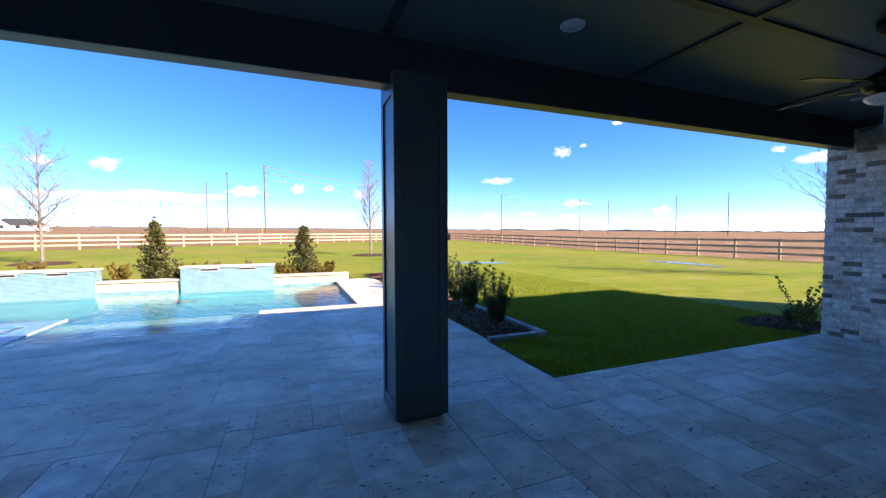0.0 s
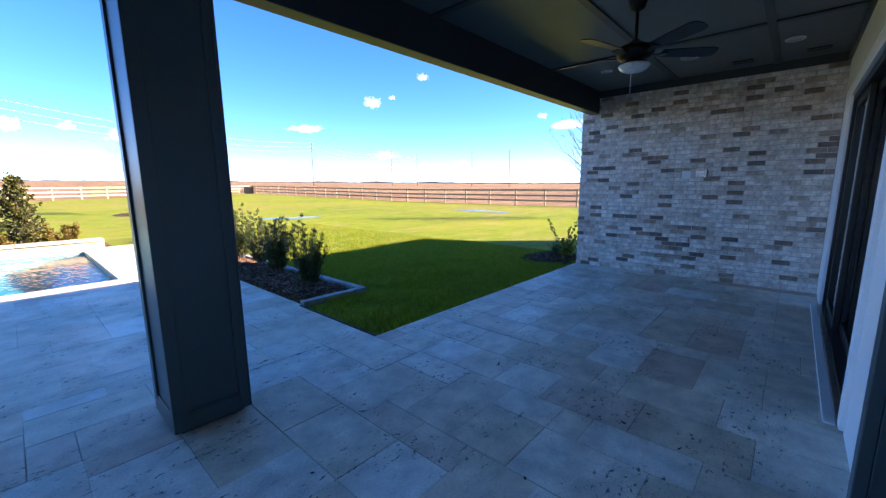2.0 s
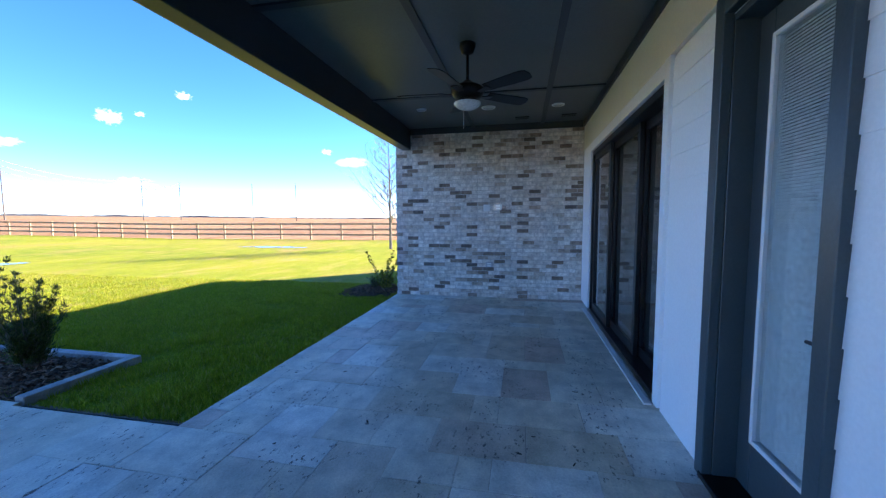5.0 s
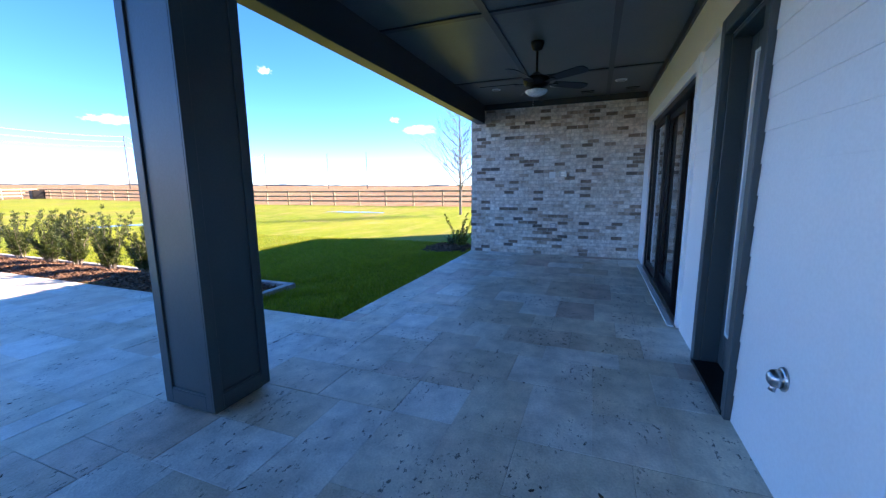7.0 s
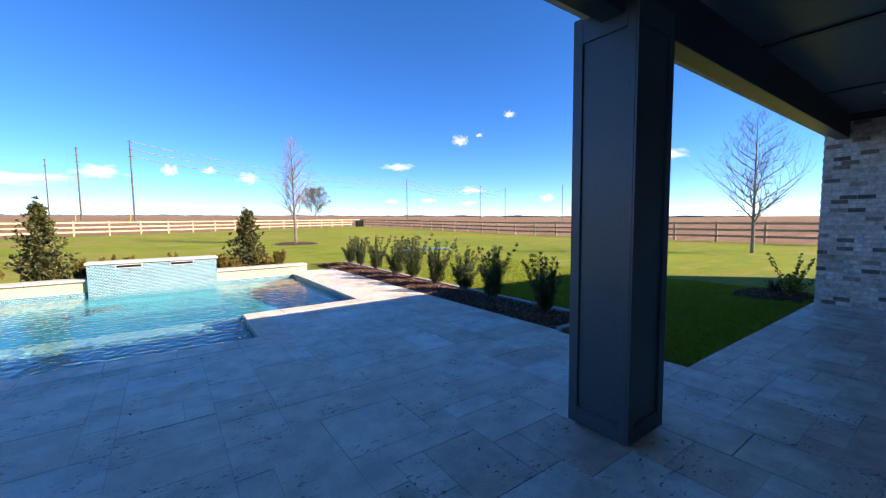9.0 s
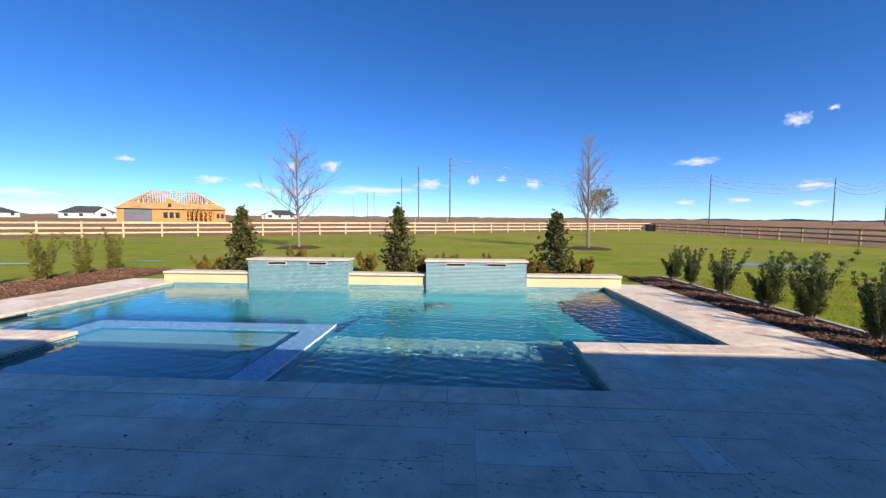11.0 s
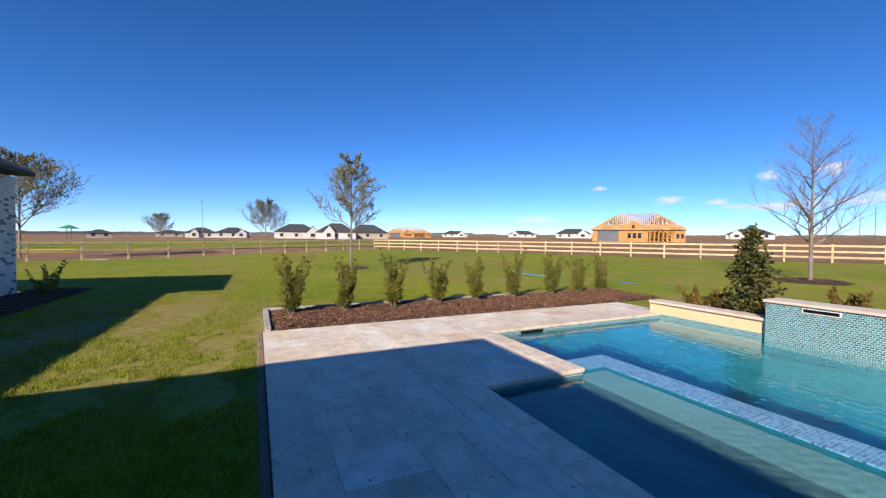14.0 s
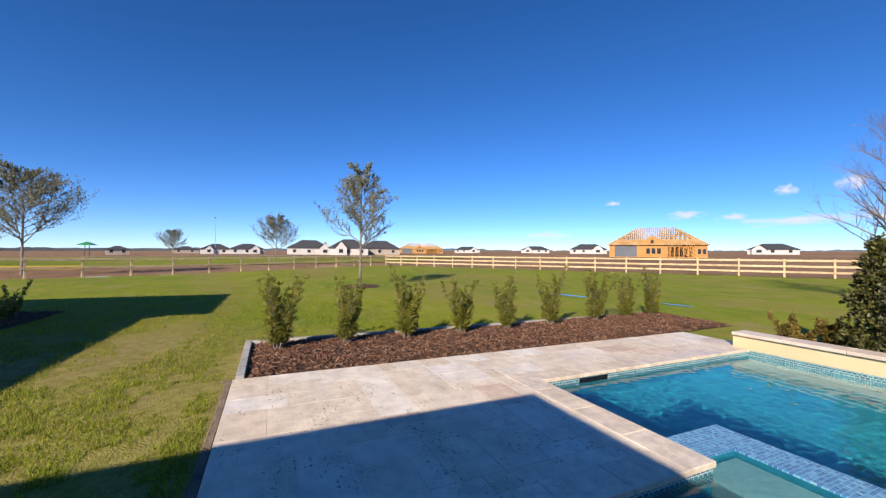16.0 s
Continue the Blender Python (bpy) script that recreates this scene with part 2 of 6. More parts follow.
M = {
    "paver": pieces("travertine", CREAM, 0.46, False, 5.0, 70.0, 0.85, spec=0.3, tone=0.16),
    "paver_rest": pieces("travertine_joined", CREAM, 0.46, True, 5.0, 70.0, 0.85, spec=0.3, tone=0.16),
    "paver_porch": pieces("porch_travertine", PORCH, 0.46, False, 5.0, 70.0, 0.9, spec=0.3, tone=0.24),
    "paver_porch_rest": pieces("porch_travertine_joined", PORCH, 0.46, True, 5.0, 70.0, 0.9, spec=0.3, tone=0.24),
    "coping_piece": pieces("coping_stone_piece", COPE, 0.4, False, 7.0, 70.0, 0.3),
    "bed_sand": surf("joint_sand", (0.62, 0.53, 0.42), (0.38, 0.31, 0.24), 1.6, 90.0, 0.95, 0, 0.6),
    "coping": surf("coping_stone", (0.70, 0.61, 0.50), (0.60, 0.50, 0.40), 3.0, 50.0, 0.5, 0, 0.3, 0.003, 0.15),
    "brick": pieces("brick_face", BRICK, 0.85, False, 14.0, 90.0, 0.0, 0.6, 0.006, 0.35, 0.2),
    "brick_rest": pieces("brick_face_joined", BRICK, 0.85, True, 14.0, 90.0, 0.0, 0.6, 0.006, 0.35, 0.2),
    "mortar": surf("mortar", (0.70, 0.65, 0.59), (0.60, 0.55, 0.50), 5.0, 80.0, 0.95, 0, 0.6, 0.004, 0.3, spec=0.2),
    "siding": surf("white_siding_paint", (0.86, 0.86, 0.85), (0.83, 0.83, 0.82), 1.2, 60.0, 0.45, 0, 0.12, 0.002, 0.05, (1, 1, 1)),
    "cream": surf("cream_trim_paint", (0.68, 0.55, 0.33), (0.64, 0.51, 0.30), 1.5, 60.0, 0.5, 0, 0.1, 0.002, 0.06),
    # White board; warm light bounced off the ground is put into its colour.
    "frieze": surf("frieze_warm_bounce", (0.80, 0.75, 0.63), (0.77, 0.72, 0.60), 1.5, 60.0, 0.5, 0, 0.1, 0.002, 0.05),
    "charcoal": surf("charcoal_paint", (0.036, 0.040, 0.046), (0.030, 0.034, 0.039), 1.5, 70.0, 0.38, 0, 0.15, 0.002, 0.2),
    "slate": surf("slate_blue_paint", (0.060, 0.080, 0.086), (0.050, 0.068, 0.074), 1.5, 70.0, 0.35, 0, 0.12, 0.002, 0.12),
    "ceiling": surf("dark_ceiling_paint", (0.125, 0.137, 0.130), (0.108, 0.120, 0.114), 1.0, 50.0, 0.42, 0, 0.15, 0.002, 0.12),
    "black": surf("black_metal", (0.012, 0.012, 0.013), (0.018, 0.017, 0.017), 3.0, 80.0, 0.35, 0.3, 0.1, 0.001, 0.2),
    "bronze": surf("dark_bronze", (0.014, 0.011, 0.010), (0.020, 0.015, 0.013), 3.0, 60.0, 0.4, 0.6, 0.1, 0.001, 0.2),
    "steel": surf("brushed_steel", (0.55, 0.56, 0.57), (0.42, 0.43, 0.44), 8.0, 120.0, 0.28, 1.0, 0.1, 0.001, 0.2),
    "white": surf("white_plastic", (0.78, 0.78, 0.76), (0.72, 0.72, 0.70), 6.0, 80.0, 0.4, 0, 0.05, 0.001, 0.05),
    "opal": surf("opal_glass", (0.80, 0.81, 0.80), (0.74, 0.75, 0.74), 6.0, 40.0, 0.18, 0, 0.0),
    "glass": glass_mat("window_glass", (0.80, 0.86, 0.86)),
    # Serves far window panes, and the shade within unglazed openings.
    "far_dark": surf("far_glass_or_hole_shade", (0.02, 0.025, 0.03), (0.03, 0.035, 0.045), 0.5, 3.0, 0.08, 0, 0.0),
    "blind": surf("white_blind_slat", (0.84, 0.86, 0.85), (0.80, 0.82, 0.81), 3.0, 40.0, 0.5, 0, 0.05),
    # Dark base colour stands in for the dimness of the unlit room.
    "interior": surf("interior_dimness", (0.15, 0.145, 0.14), (0.12, 0.115, 0.11), 1.0, 40.0, 0.8),
    "brick_far": tile_mosaic("wing_brick", 0.205, 0.07, ((0.0, (0.18, 0.15, 0.14)), (0.12, (0.26, 0.20, 0.16)), (0.2, (0.62, 0.54, 0.47)), (1.0, (0.74, 0.68, 0.61))), (0.55, 0.51, 0.46), "XZ", 0.85),
    "tower": tile_mosaic("tower_mosaic", 0.054, 0.033, ((0.0, (0.012, 0.085, 0.12)), (0.5, (0.022, 0.15, 0.19)), (1.0, (0.07, 0.27, 0.31))), (0.50, 0.60, 0.60), grout_size=0.0038),
    "tower_side": tile_mosaic("tower_mosaic_side", 0.054, 0.033, ((0.0, (0.012, 0.085, 0.12)), (0.5, (0.022, 0.15, 0.19)), (1.0, (0.07, 0.27, 0.31))), (0.50, 0.60, 0.60), "YZ", grout_size=0.0038),
    "spa_top": tile_mosaic("spa_wall_mosaic", 0.034, 0.034, ((0.0, (0.02, 0.10, 0.26)), (0.4, (0.04, 0.19, 0.40)), (0.8, (0.09, 0.31, 0.50)), (1.0, (0.22, 0.46, 0.60))), (0.27, 0.42, 0.52), "XY", 0.3, 0.0, 0.0036),
    # Light lost in deep water is put into these plasters: deeper is bluer.
    "plaster": surf("deep_tint_plaster", (0.035, 0.33, 0.40), (0.025, 0.27, 0.34), 2.5, 30.0, 0.7, 0, 0.1, 0.003, 0.12),
    "plaster_pale": surf("shallow_tint_plaster", (0.36, 0.45, 0.40), (0.29, 0.38, 0.34), 0.9, 30.0, 0.7, 0, 0.1, 0.003, 0.12),
    "plaster_ledge": surf("ledge_tint_plaster", (0.30, 0.43, 0.38), (0.24, 0.37, 0.34), 0.9, 30.0, 0.7, 0, 0.1, 0.003, 0.12),
    "water": water_mat(),
    "lawn": grass_ground(),
    "field": field_ground(),
    "mulch": surf("bark_mulch", (0.13, 0.065, 0.035), (0.075, 0.038, 0.022), 5.0, 45.0, 0.95, 0, 1.0, 0.04, 0.6),
    "chip": pieces("bark_chip", ((0.0, (0.08, 0.035, 0.018)), (0.5, (0.16, 0.075, 0.038)), (0.85, (0.24, 0.13, 0.075)), (1.0, (0.34, 0.22, 0.14))), 0.9, True),
    "edging": pieces("grey_edging_stone", ((0.0, (0.34, 0.33, 0.31)), (1.0, (0.46, 0.44, 0.41))), 0.8, False, 10.0, 80.0),
    # Near-black for the shade in the gap at the lawn's edge.
    "gap_black": surf("gap_shade_black", (0.02, 0.02, 0.02), (0.035, 0.03, 0.025), 3.0, 40.0, 0.7),
    "fence": pieces("pine_rail", ((0.0, (0.58, 0.43, 0.24)), (0.6, (0.66, 0.50, 0.29)), (1.0, (0.50, 0.36, 0.20))), 0.75, False, 3.0, 30.0),
    # Darker copy of the pine; the east fence's shaded side is in its colour.
    "fence_shaded": pieces("shaded_rail", ((0.0, (0.34, 0.24, 0.14)), (1.0, (0.42, 0.30, 0.18))), 0.8, False, 3.0, 30.0),
    "pole": surf("weathered_pole", (0.10, 0.085, 0.075), (0.14, 0.12, 0.10), 0.8, 5.0, 0.9),
    "wire": surf("pale_wire", (0.55, 0.56, 0.58), (0.5, 0.5, 0.52), 0.5, 5.0, 0.4, 0.6, 0),
    "bark": surf("pale_bark", (0.30, 0.25, 0.20), (0.20, 0.165, 0.13), 4.0, 40.0, 0.9, 0, 0.5, 0.01, 0.4),
    "leaf_shrub": pieces("shrub_leaf", ((0.0, (0.10, 0.13, 0.015)), (0.5, (0.20, 0.23, 0.022)), (0.8, (0.33, 0.31, 0.035)), (1.0, (0.46, 0.37, 0.06))), 0.55, True, leaf=0.35),
    "leaf_yew": pieces("upright_shrub_leaf", ((0.0, (0.030, 0.058, 0.013)), (0.6, (0.075, 0.11, 0.022)), (1.0, (0.17, 0.19, 0.042))), 0.45, True, leaf=0.3),
    "leaf_holly": pieces("holly_leaf", ((0.0, (0.045, 0.055, 0.010)), (0.6, (0.10, 0.105, 0.022)), (1.0, (0.20, 0.175, 0.045))), 0.5, True, leaf=0.2),
    "leaf_gold": pieces("golden_shrub_leaf", ((0.0, (0.14, 0.12, 0.02)), (0.6, (0.27, 0.20, 0.03)), (1.0, (0.38, 0.26, 0.06))), 0.6, True, leaf=0.4),
    "leaf_grey": pieces("dry_tree_leaf", ((0.0, (0.17, 0.18, 0.10)), (0.6, (0.30, 0.30, 0.19)), (1.0, (0.43, 0.41, 0.28))), 0.7, True, leaf=0.35),
    "blade": pieces("grass_blade", ((0.0, (0.20, 0.26, 0.008)), (0.6, (0.33, 0.40, 0.012)), (0.88, (0.44, 0.44, 0.03)), (1.0, (0.46, 0.37, 0.14))), 0.6, True, leaf=0.5),
    "shingle": surf("dark_shingle", (0.045, 0.047, 0.052), (0.062, 0.063, 0.067), 0.8, 12.0, 0.85, 0, 0.4, 0.01, 0.3),
    "osb": surf("osb_sheathing", (0.52, 0.26, 0.07), (0.43, 0.215, 0.055), 0.6, 8.0, 0.8),
    "lumber": surf("new_lumber", (0.52, 0.32, 0.13), (0.38, 0.22, 0.08), 0.6, 8.0, 0.8),
    "wrap": surf("grey_house_wrap", (0.10, 0.115, 0.14), (0.13, 0.145, 0.17), 0.5, 6.0, 0.7),
    "render_white": surf("white_house_wall", (0.60, 0.58, 0.55), (0.52, 0.50, 0.47), 0.5, 6.0, 0.8),
    "render_tan": surf("tan_house_wall", (0.42, 0.36, 0.29), (0.36, 0.31, 0.25), 0.5, 6.0, 0.8),
    "concrete": surf("pale_concrete", (0.50, 0.47, 0.42), (0.42, 0.39, 0.34), 0.3, 5.0, 0.9),
    "green_roof": surf("green_canopy", (0.03, 0.30, 0.08), (0.04, 0.24, 0.07), 1.0, 8.0, 0.5),
    # Lightened and blued: the haze of distance is put into this colour.
    "far_wood": surf("far_treeline_haze", (0.10, 0.12, 0.14), (0.13, 0.145, 0.16), 0.02, 0.3, 1.0, 0, 0),
    "puddle": surf("puddle_water", (0.10, 0.09, 0.06), (0.15, 0.13, 0.08), 1.0, 8.0, 0.10, 0, 0.0),
    "soil": surf("bare_soil", (0.36, 0.27, 0.18), (0.22, 0.16, 0.11), 4.0, 50.0, 0.95, 0, 0.8, 0.02, 0.4),
    "hose": surf("faded_hose", (0.10, 0.14, 0.15), (0.07, 0.10, 0.11), 3.0, 40.0, 0.6),
    "dead_leaf": surf("dry_brown_leaf", (0.09, 0.05, 0.025), (0.05, 0.03, 0.018), 30.0, 200.0, 0.8),
    "yellow": surf("yellow_paint", (0.75, 0.50, 0.04), (0.65, 0.42, 0.04), 2.0, 20.0, 0.5),
}


# ---- mesh building ----
class Shape:
    """Collects vertices and faces of one mesh."""

    def __init__(self):
        self.v, self.f = [], []

    def add(self, verts, faces):
        n = len(self.v)
        self.v.extend([tuple(p) for p in verts])
        self.f.extend([tuple(i + n for i in f) for f in faces])
        return self

    def box(self, x0, y0, z0, x1, y1, z1, c=0.0):
        """A box; c: chamfer of its edges at the top and sides."""
        if c <= 0:
            p = [(x, y, z) for z in (z0, z1) for x, y in ((x0, y0), (x1, y0), (x1, y1), (x0, y1))]
            return self.add(p, [(3, 2, 1, 0), (4, 5, 6, 7), (0, 1, 5, 4), (1, 2, 6, 5), (2, 3, 7, 6), (3, 0, 4, 7)])
        rings = []
        for z, k in ((z0, c), (z0 + c, 0), (z1 - c, 0), (z1, c)):
            a, b, e, d = x0 + k, y0 + k, x1 - k, y1 - k
            h = c if k == 0 else 0.0
            rings.append([(a + h, b, z), (e - h, b, z), (e, b + h, z), (e, d - h, z), (e - h, d, z), (a + h, d, z), (a, d - h, z), (a, b + h, z)])
        p = [q for r in rings for q in r]
        f = [tuple(reversed(range(8))), tuple(range(24, 32))]
        for r in range(3):
            for i in range(8):
                j = (i + 1) % 8
                f.append((r * 8 + i, r * 8 + j, r * 8 + 8 + j, r * 8 + 8 + i))
        return self.add(p, f)

    def tube(self, a, b, ra, rb, n=6, caps=True):
        a, b = Vector(a), Vector(b)
        d = (b - a).normalized() if (b - a).length > 1e-6 else Vector((0, 0, 1))
        u = d.orthogonal().normalized()
        w = d.cross(u)
        p = []
        for o, r in ((a, ra), (b, rb)):
            for i in range(n):
                t = 2 * math.pi * i / n
                p.append(o + u * (r * math.cos(t)) + w * (r * math.sin(t)))
        f = [(i, (i + 1) % n, n + (i + 1) % n, n + i) for i in range(n)]
        if caps:
            f += [tuple(reversed(range(n))), tuple(range(n, 2 * n))]
        return self.add(p, f)

    def lathe(self, profile, n=20, centre=(0, 0, 0)):
        """Turns (radius, z) pairs about the upright axis."""
        cx, cy, cz = centre
        p, f = [], []
        for r, z in profile:
            for i in range(n):
                t = 2 * math.pi * i / n
                p.append((cx + r * math.cos(t), cy + r * math.sin(t), cz + z))
        for k in range(len(profile) - 1):
            for i in range(n):
                j = (i + 1) % n
                f.append((k * n + i, k * n + j, k * n + n + j, k * n + n + i))
        f.append(tuple(reversed(range(n))))
        f.append(tuple(range((len(profile) - 1) * n, len(profile) * n)))
        return self.add(p, f)

    def strand(self, pts, r, n=5):
        """One unbroken round strand through the points."""
        rings = []
        for i, p in enumerate(pts):
            d = (pts[min(i + 1, len(pts) - 1)] - pts[max(i - 1, 0)]).normalized()
            u = d.cross(Vector((0, 0, 1))).normalized()
            w = u.cross(d)
            rings += [p + (u * math.cos(6.2832 * k / n) + w * math.sin(6.2832 * k / n)) * r for k in range(n)]
        f = [(i * n + k, i * n + (k + 1) % n, (i + 1) * n + (k + 1) % n, (i + 1) * n + k) for i in range(len(pts) - 1) for k in range(n)]
        return self.add(rings, f)

    def prism(self, outline, z0, z1):
        n = len(outline)
        p = [(x, y, z0) for x, y in outline] + [(x, y, z1) for x, y in outline]
        return self.add(p, [tuple(reversed(range(n))), tuple(range(n, 2 * n))] + [(i, (i + 1) % n, n + (i + 1) % n, n + i) for i in range(n)])

    def mesh(self, name, mat, smooth=False):
        me = bpy.data.meshes.new(name)
        me.from_pydata(self.v, [], self.f)
        for m in (mat if isinstance(mat, (list, tuple)) else [mat]):
            me.materials.append(m)
        if smooth:
            me.polygons.foreach_set("use_smooth", [True] * len(me.polygons))
        me.update()
        return me


def part(name, shape, mat, parent=None, label="", smooth=False):
    ob = new(name, shape.mesh(name, mat, smooth) if isinstance(shape, Shape) else shape)
    if parent is not None:
        ob.parent = parent
    if label:
        ob["label"] = label
    return ob


def thing(name, at, label, category, group="", kind="", turn=0.0):
    ob = new(name)
    ob.empty_display_size = 0.2
    ob.matrix_world = pose(*at, 0, 0, turn)
    return tagged(ob, label, category, group, kind)


def structure(name, shape, mat, label, category, smooth=False):
    return tagged(part(name, shape, mat, None, "", smooth), label, category, "", "structure")


def height(x, y):
    """The ground: flat round the house, then rising gently to the north."""
    return -0.05 + 0.0148 * max(0.0, -0.4226 * x + 0.9063 * y - 14.5)


# ---- ground ----
PROPERTY = [(-50.0, 18.0), (26.0, 63.6), (26.5, -40.0), (-15.4, -40.0)]
HARD = [(-10.35, 5.01, 3.08, 13.45), (-5.1, -9.0, 3.02, 5.01), (1.0, -9.0, 12.3, 3.5), (-13.0, -9.0, -5.0, -2.2), (-18.3, -9.0, -13.0, -0.95)]


def inside(poly, x, y):
    odd, j = False, len(poly) - 1
    for i in range(len(poly)):
        (xi, yi), (xj, yj) = poly[i], poly[j]
        if (yi > y) != (yj > y) and x < (xj - xi) * (y - yi) / (yj - yi) + xi:
            odd = not odd
        j = i
    return odd


def lines(stops, step):
    out = []
    for a, b in zip(stops, stops[1:]):
        n = max(1, round((b - a) / step))
        out += [a + (b - a) * i / n for i in range(n)]
    return out + [stops[-1]]


def build_lawn():
    xs = lines([-52, -18.3, -13.0, -10.35, -5.1, 3.02, 3.08, 12.3, 28], 1.0)
    ys = lines([-41, -9, -2.2, -0.95, 3.5, 5.01, 13.45, 66], 1.0)
    s, idx = Shape(), {}

    def vid(i, j):
        if (i, j) not in idx:
            idx[i, j] = len(s.v)
            x, y = xs[i], ys[j]
            s.v.append((x, y, height(x, y) + 0.006 * noise.noise((x * 0.7, y * 0.7, 0)) * (height(x, y) > -0.049)))
        return idx[i, j]
    for i in range(len(xs) - 1):
        for j in range(len(ys) - 1):
            x, y = (xs[i] + xs[i + 1]) / 2, (ys[j] + ys[j + 1]) / 2
            if inside(PROPERTY, x, y) and not any(a < x < c and b < y < d for a, b, c, d in HARD):
                s.f.append((vid(i, j), vid(i + 1, j), vid(i + 1, j + 1), vid(i, j + 1)))
    return s


structure("lawn", build_lawn(), M["lawn"], "green winter lawn with straw patches inside the rail fence", "lawn")


def build_field():
    ss = [-3200, -1200, -400, -150] + lines([-60, 10, 90], 3.0) + [150, 300, 700, 1500, 3200]
    rs = [-3200, -1200, -400, -150] + lines([-75, 60], 3.0) + [150, 400, 1200, 3200]
    s, idx = Shape(), {}

    def vid(i, j):
        if (i, j) not in idx:
            idx[i, j] = len(s.v)
            x, y = -0.4226 * ss[i] + 0.9063 * rs[j], 0.9063 * ss[i] + 0.4226 * rs[j]
            s.v.append((x, y, height(x, y) - 0.04))
        return idx[i, j]
    for i in range(len(ss) - 1):
        for j in range(len(rs) - 1):
            a, b = (ss[i] + ss[i + 1]) / 2, (rs[j] + rs[j + 1]) / 2
            x, y = -0.4226 * a + 0.9063 * b, 0.9063 * a + 0.4226 * b
            if not (-40 < x < 20 and -6 < y < 20 and inside(PROPERTY, x, y)):
                s.f.append((vid(i, j), vid(i, j + 1), vid(i + 1, j + 1), vid(i + 1, j)))
    return s


structure("ground", build_field(), M["field"], "bare brown ploughed field reaching the horizon", "field")

# ---- house ----
WALL_Y, BRICK_X, CEIL = 0.165, 7.825, 3.05
w = Shape()
w.box(1.06, 0.02, 0, 2.36, 0.14, 3.05).box(2.36, 0.02, 2.44, 3.16, 0.14, 3.05).box(3.16, 0.02, 0, 4.0, 0.14, 3.05)
w.box(4.0, 0.02, 2.43, 7.17, 0.14, 3.05).box(7.17, 0.02, 0, BRICK_X + 0.1, 0.14, 3.05)
wall_south = structure("wall_south", w, M["siding"], "white painted lap siding wall under the porch", "wall")
wall_west = structure("wall_west", Shape().box(1.06, -2.0, 0, 1.18, 0.02, 3.05), M["siding"], "white siding return wall of the porch recess", "wall")
wall_rear = structure("wall_rear", Shape().box(-5.0, -2.15, -0.05, 1.06, -2.0, 3.05), M["siding"], "white siding wall at the back of the porch recess", "wall")
structure("wall_house", Shape().box(-13.0, -2.35, -0.05, -5.0, -2.2, 3.05).box(-13.15, -9.0, -0.05, -13.0, -2.2, 3.05).box(-5.0, -9, -0.05, -4.85, -2.35, 3.05).box(12.1, -9, -0.05, 12.3, 3.5, 3.05).box(-18.3, -9, -0.05, 12.1, -8.85, 3.05), M["siding"], "plain white outer walls of the house", "wall")
structure("wall_interior", Shape().box(1.18, -5.0, 0, 7.9, -4.9, 3.0).box(7.8, -4.9, 0, 7.9, 0.02, 3.0).box(1.18, -4.9, 2.9, 7.8, 0.02, 3.0), M["interior"], "plain room walls behind the glass, coloured dark for its dimness", "wall")
structure("floor_interior", Shape().box(1.18, -4.9, -0.05, 7.8, 0.02, 0.01), M["interior"], "room floor behind the glass, coloured dark for its dimness", "floor")

# lap siding boards, each tilted out over the one below
SIDING_RISE = 0.168


def plank_mesh(length):
    s = Shape()
    s.add([(0, 0, 0), (length, 0, 0), (length, 0.0168, 0), (0, 0.0168, 0), (0, 0, SIDING_RISE + 0.01), (length, 0, SIDING_RISE + 0.01), (length, 0.0103, SIDING_RISE + 0.01), (0, 0.0103, SIDING_RISE + 0.01)],
          [(3, 2, 1, 0), (4, 5, 6, 7), (0, 1, 5, 4), (1, 2, 6, 5), (2, 3, 7, 6), (3, 0, 4, 7)])
    return s.mesh("plank", M["siding"])


for x0, x1 in ((1.18, 2.31), (3.22, 3.90)):
    me = plank_mesh(x1 - x0)
    for k in range(15):
        p = part("plank", me, None, wall_south)
        p.matrix_basis = pose(x0, 0.141, 0.002 + k * SIDING_RISE)
me = plank_mesh(2.0)
for k in range(14):
    p = part("plank", me, None, wall_west)
    p.matrix_basis = pose(1.059, 0.02, 0.09 + k * SIDING_RISE, 0, 0, -90) @ pose(0, -0.0, 0)
trim = structure("trim", Shape().box(1.04, 0.02, 0, 1.18, 0.182, 2.55, 0.004), M["siding"], "white corner board at the end of the siding", "trim")
structure("trim_frieze", Shape().box(1.04, 0.142, 2.55, BRICK_X, 0.176, 2.95, 0.003), M["frieze"], "smooth white frieze board above door and slider, tinted cream for bounced light", "trim")
structure("trim_slider", Shape().box(3.90, 0.142, 0.02, 4.0, 0.182, 2.55, 0.003).box(4.0, 0.142, 2.43, 7.17, 0.172, 2.55, 0.003).box(7.17, 0.142, 0.02, BRICK_X - 0.003, 0.172, 2.55, 0.003), M["siding"], "white boards round the sliding door", "trim")

# ceiling with its battens
ce = Shape().box(-4.48, -2.0, CEIL, 1.06, 3.2, CEIL + 0.06).box(1.06, 0.14, CEIL, BRICK_X + 0.1, 3.2, CEIL + 0.06)
structure("ceiling", ce, M["ceiling"], "dark grey-green painted porch ceiling with flat battens", "ceiling")
bt = Shape()
for y in (0.86, 2.04):
    bt.box(1.2 if y < 0.5 else -4.48, y - 0.035, CEIL - 0.018, BRICK_X, y + 0.035, CEIL)
for x in (-3.6, -1.2, 1.2, 3.62, 6.03):
    for a, b in ((-2.0 if x < 1 else 0.2, 0.825), (0.895, 2.005), (2.075, 3.2)):
        bt.box(x - 0.035, a, CEIL - 0.018, x + 0.035, b, CEIL)
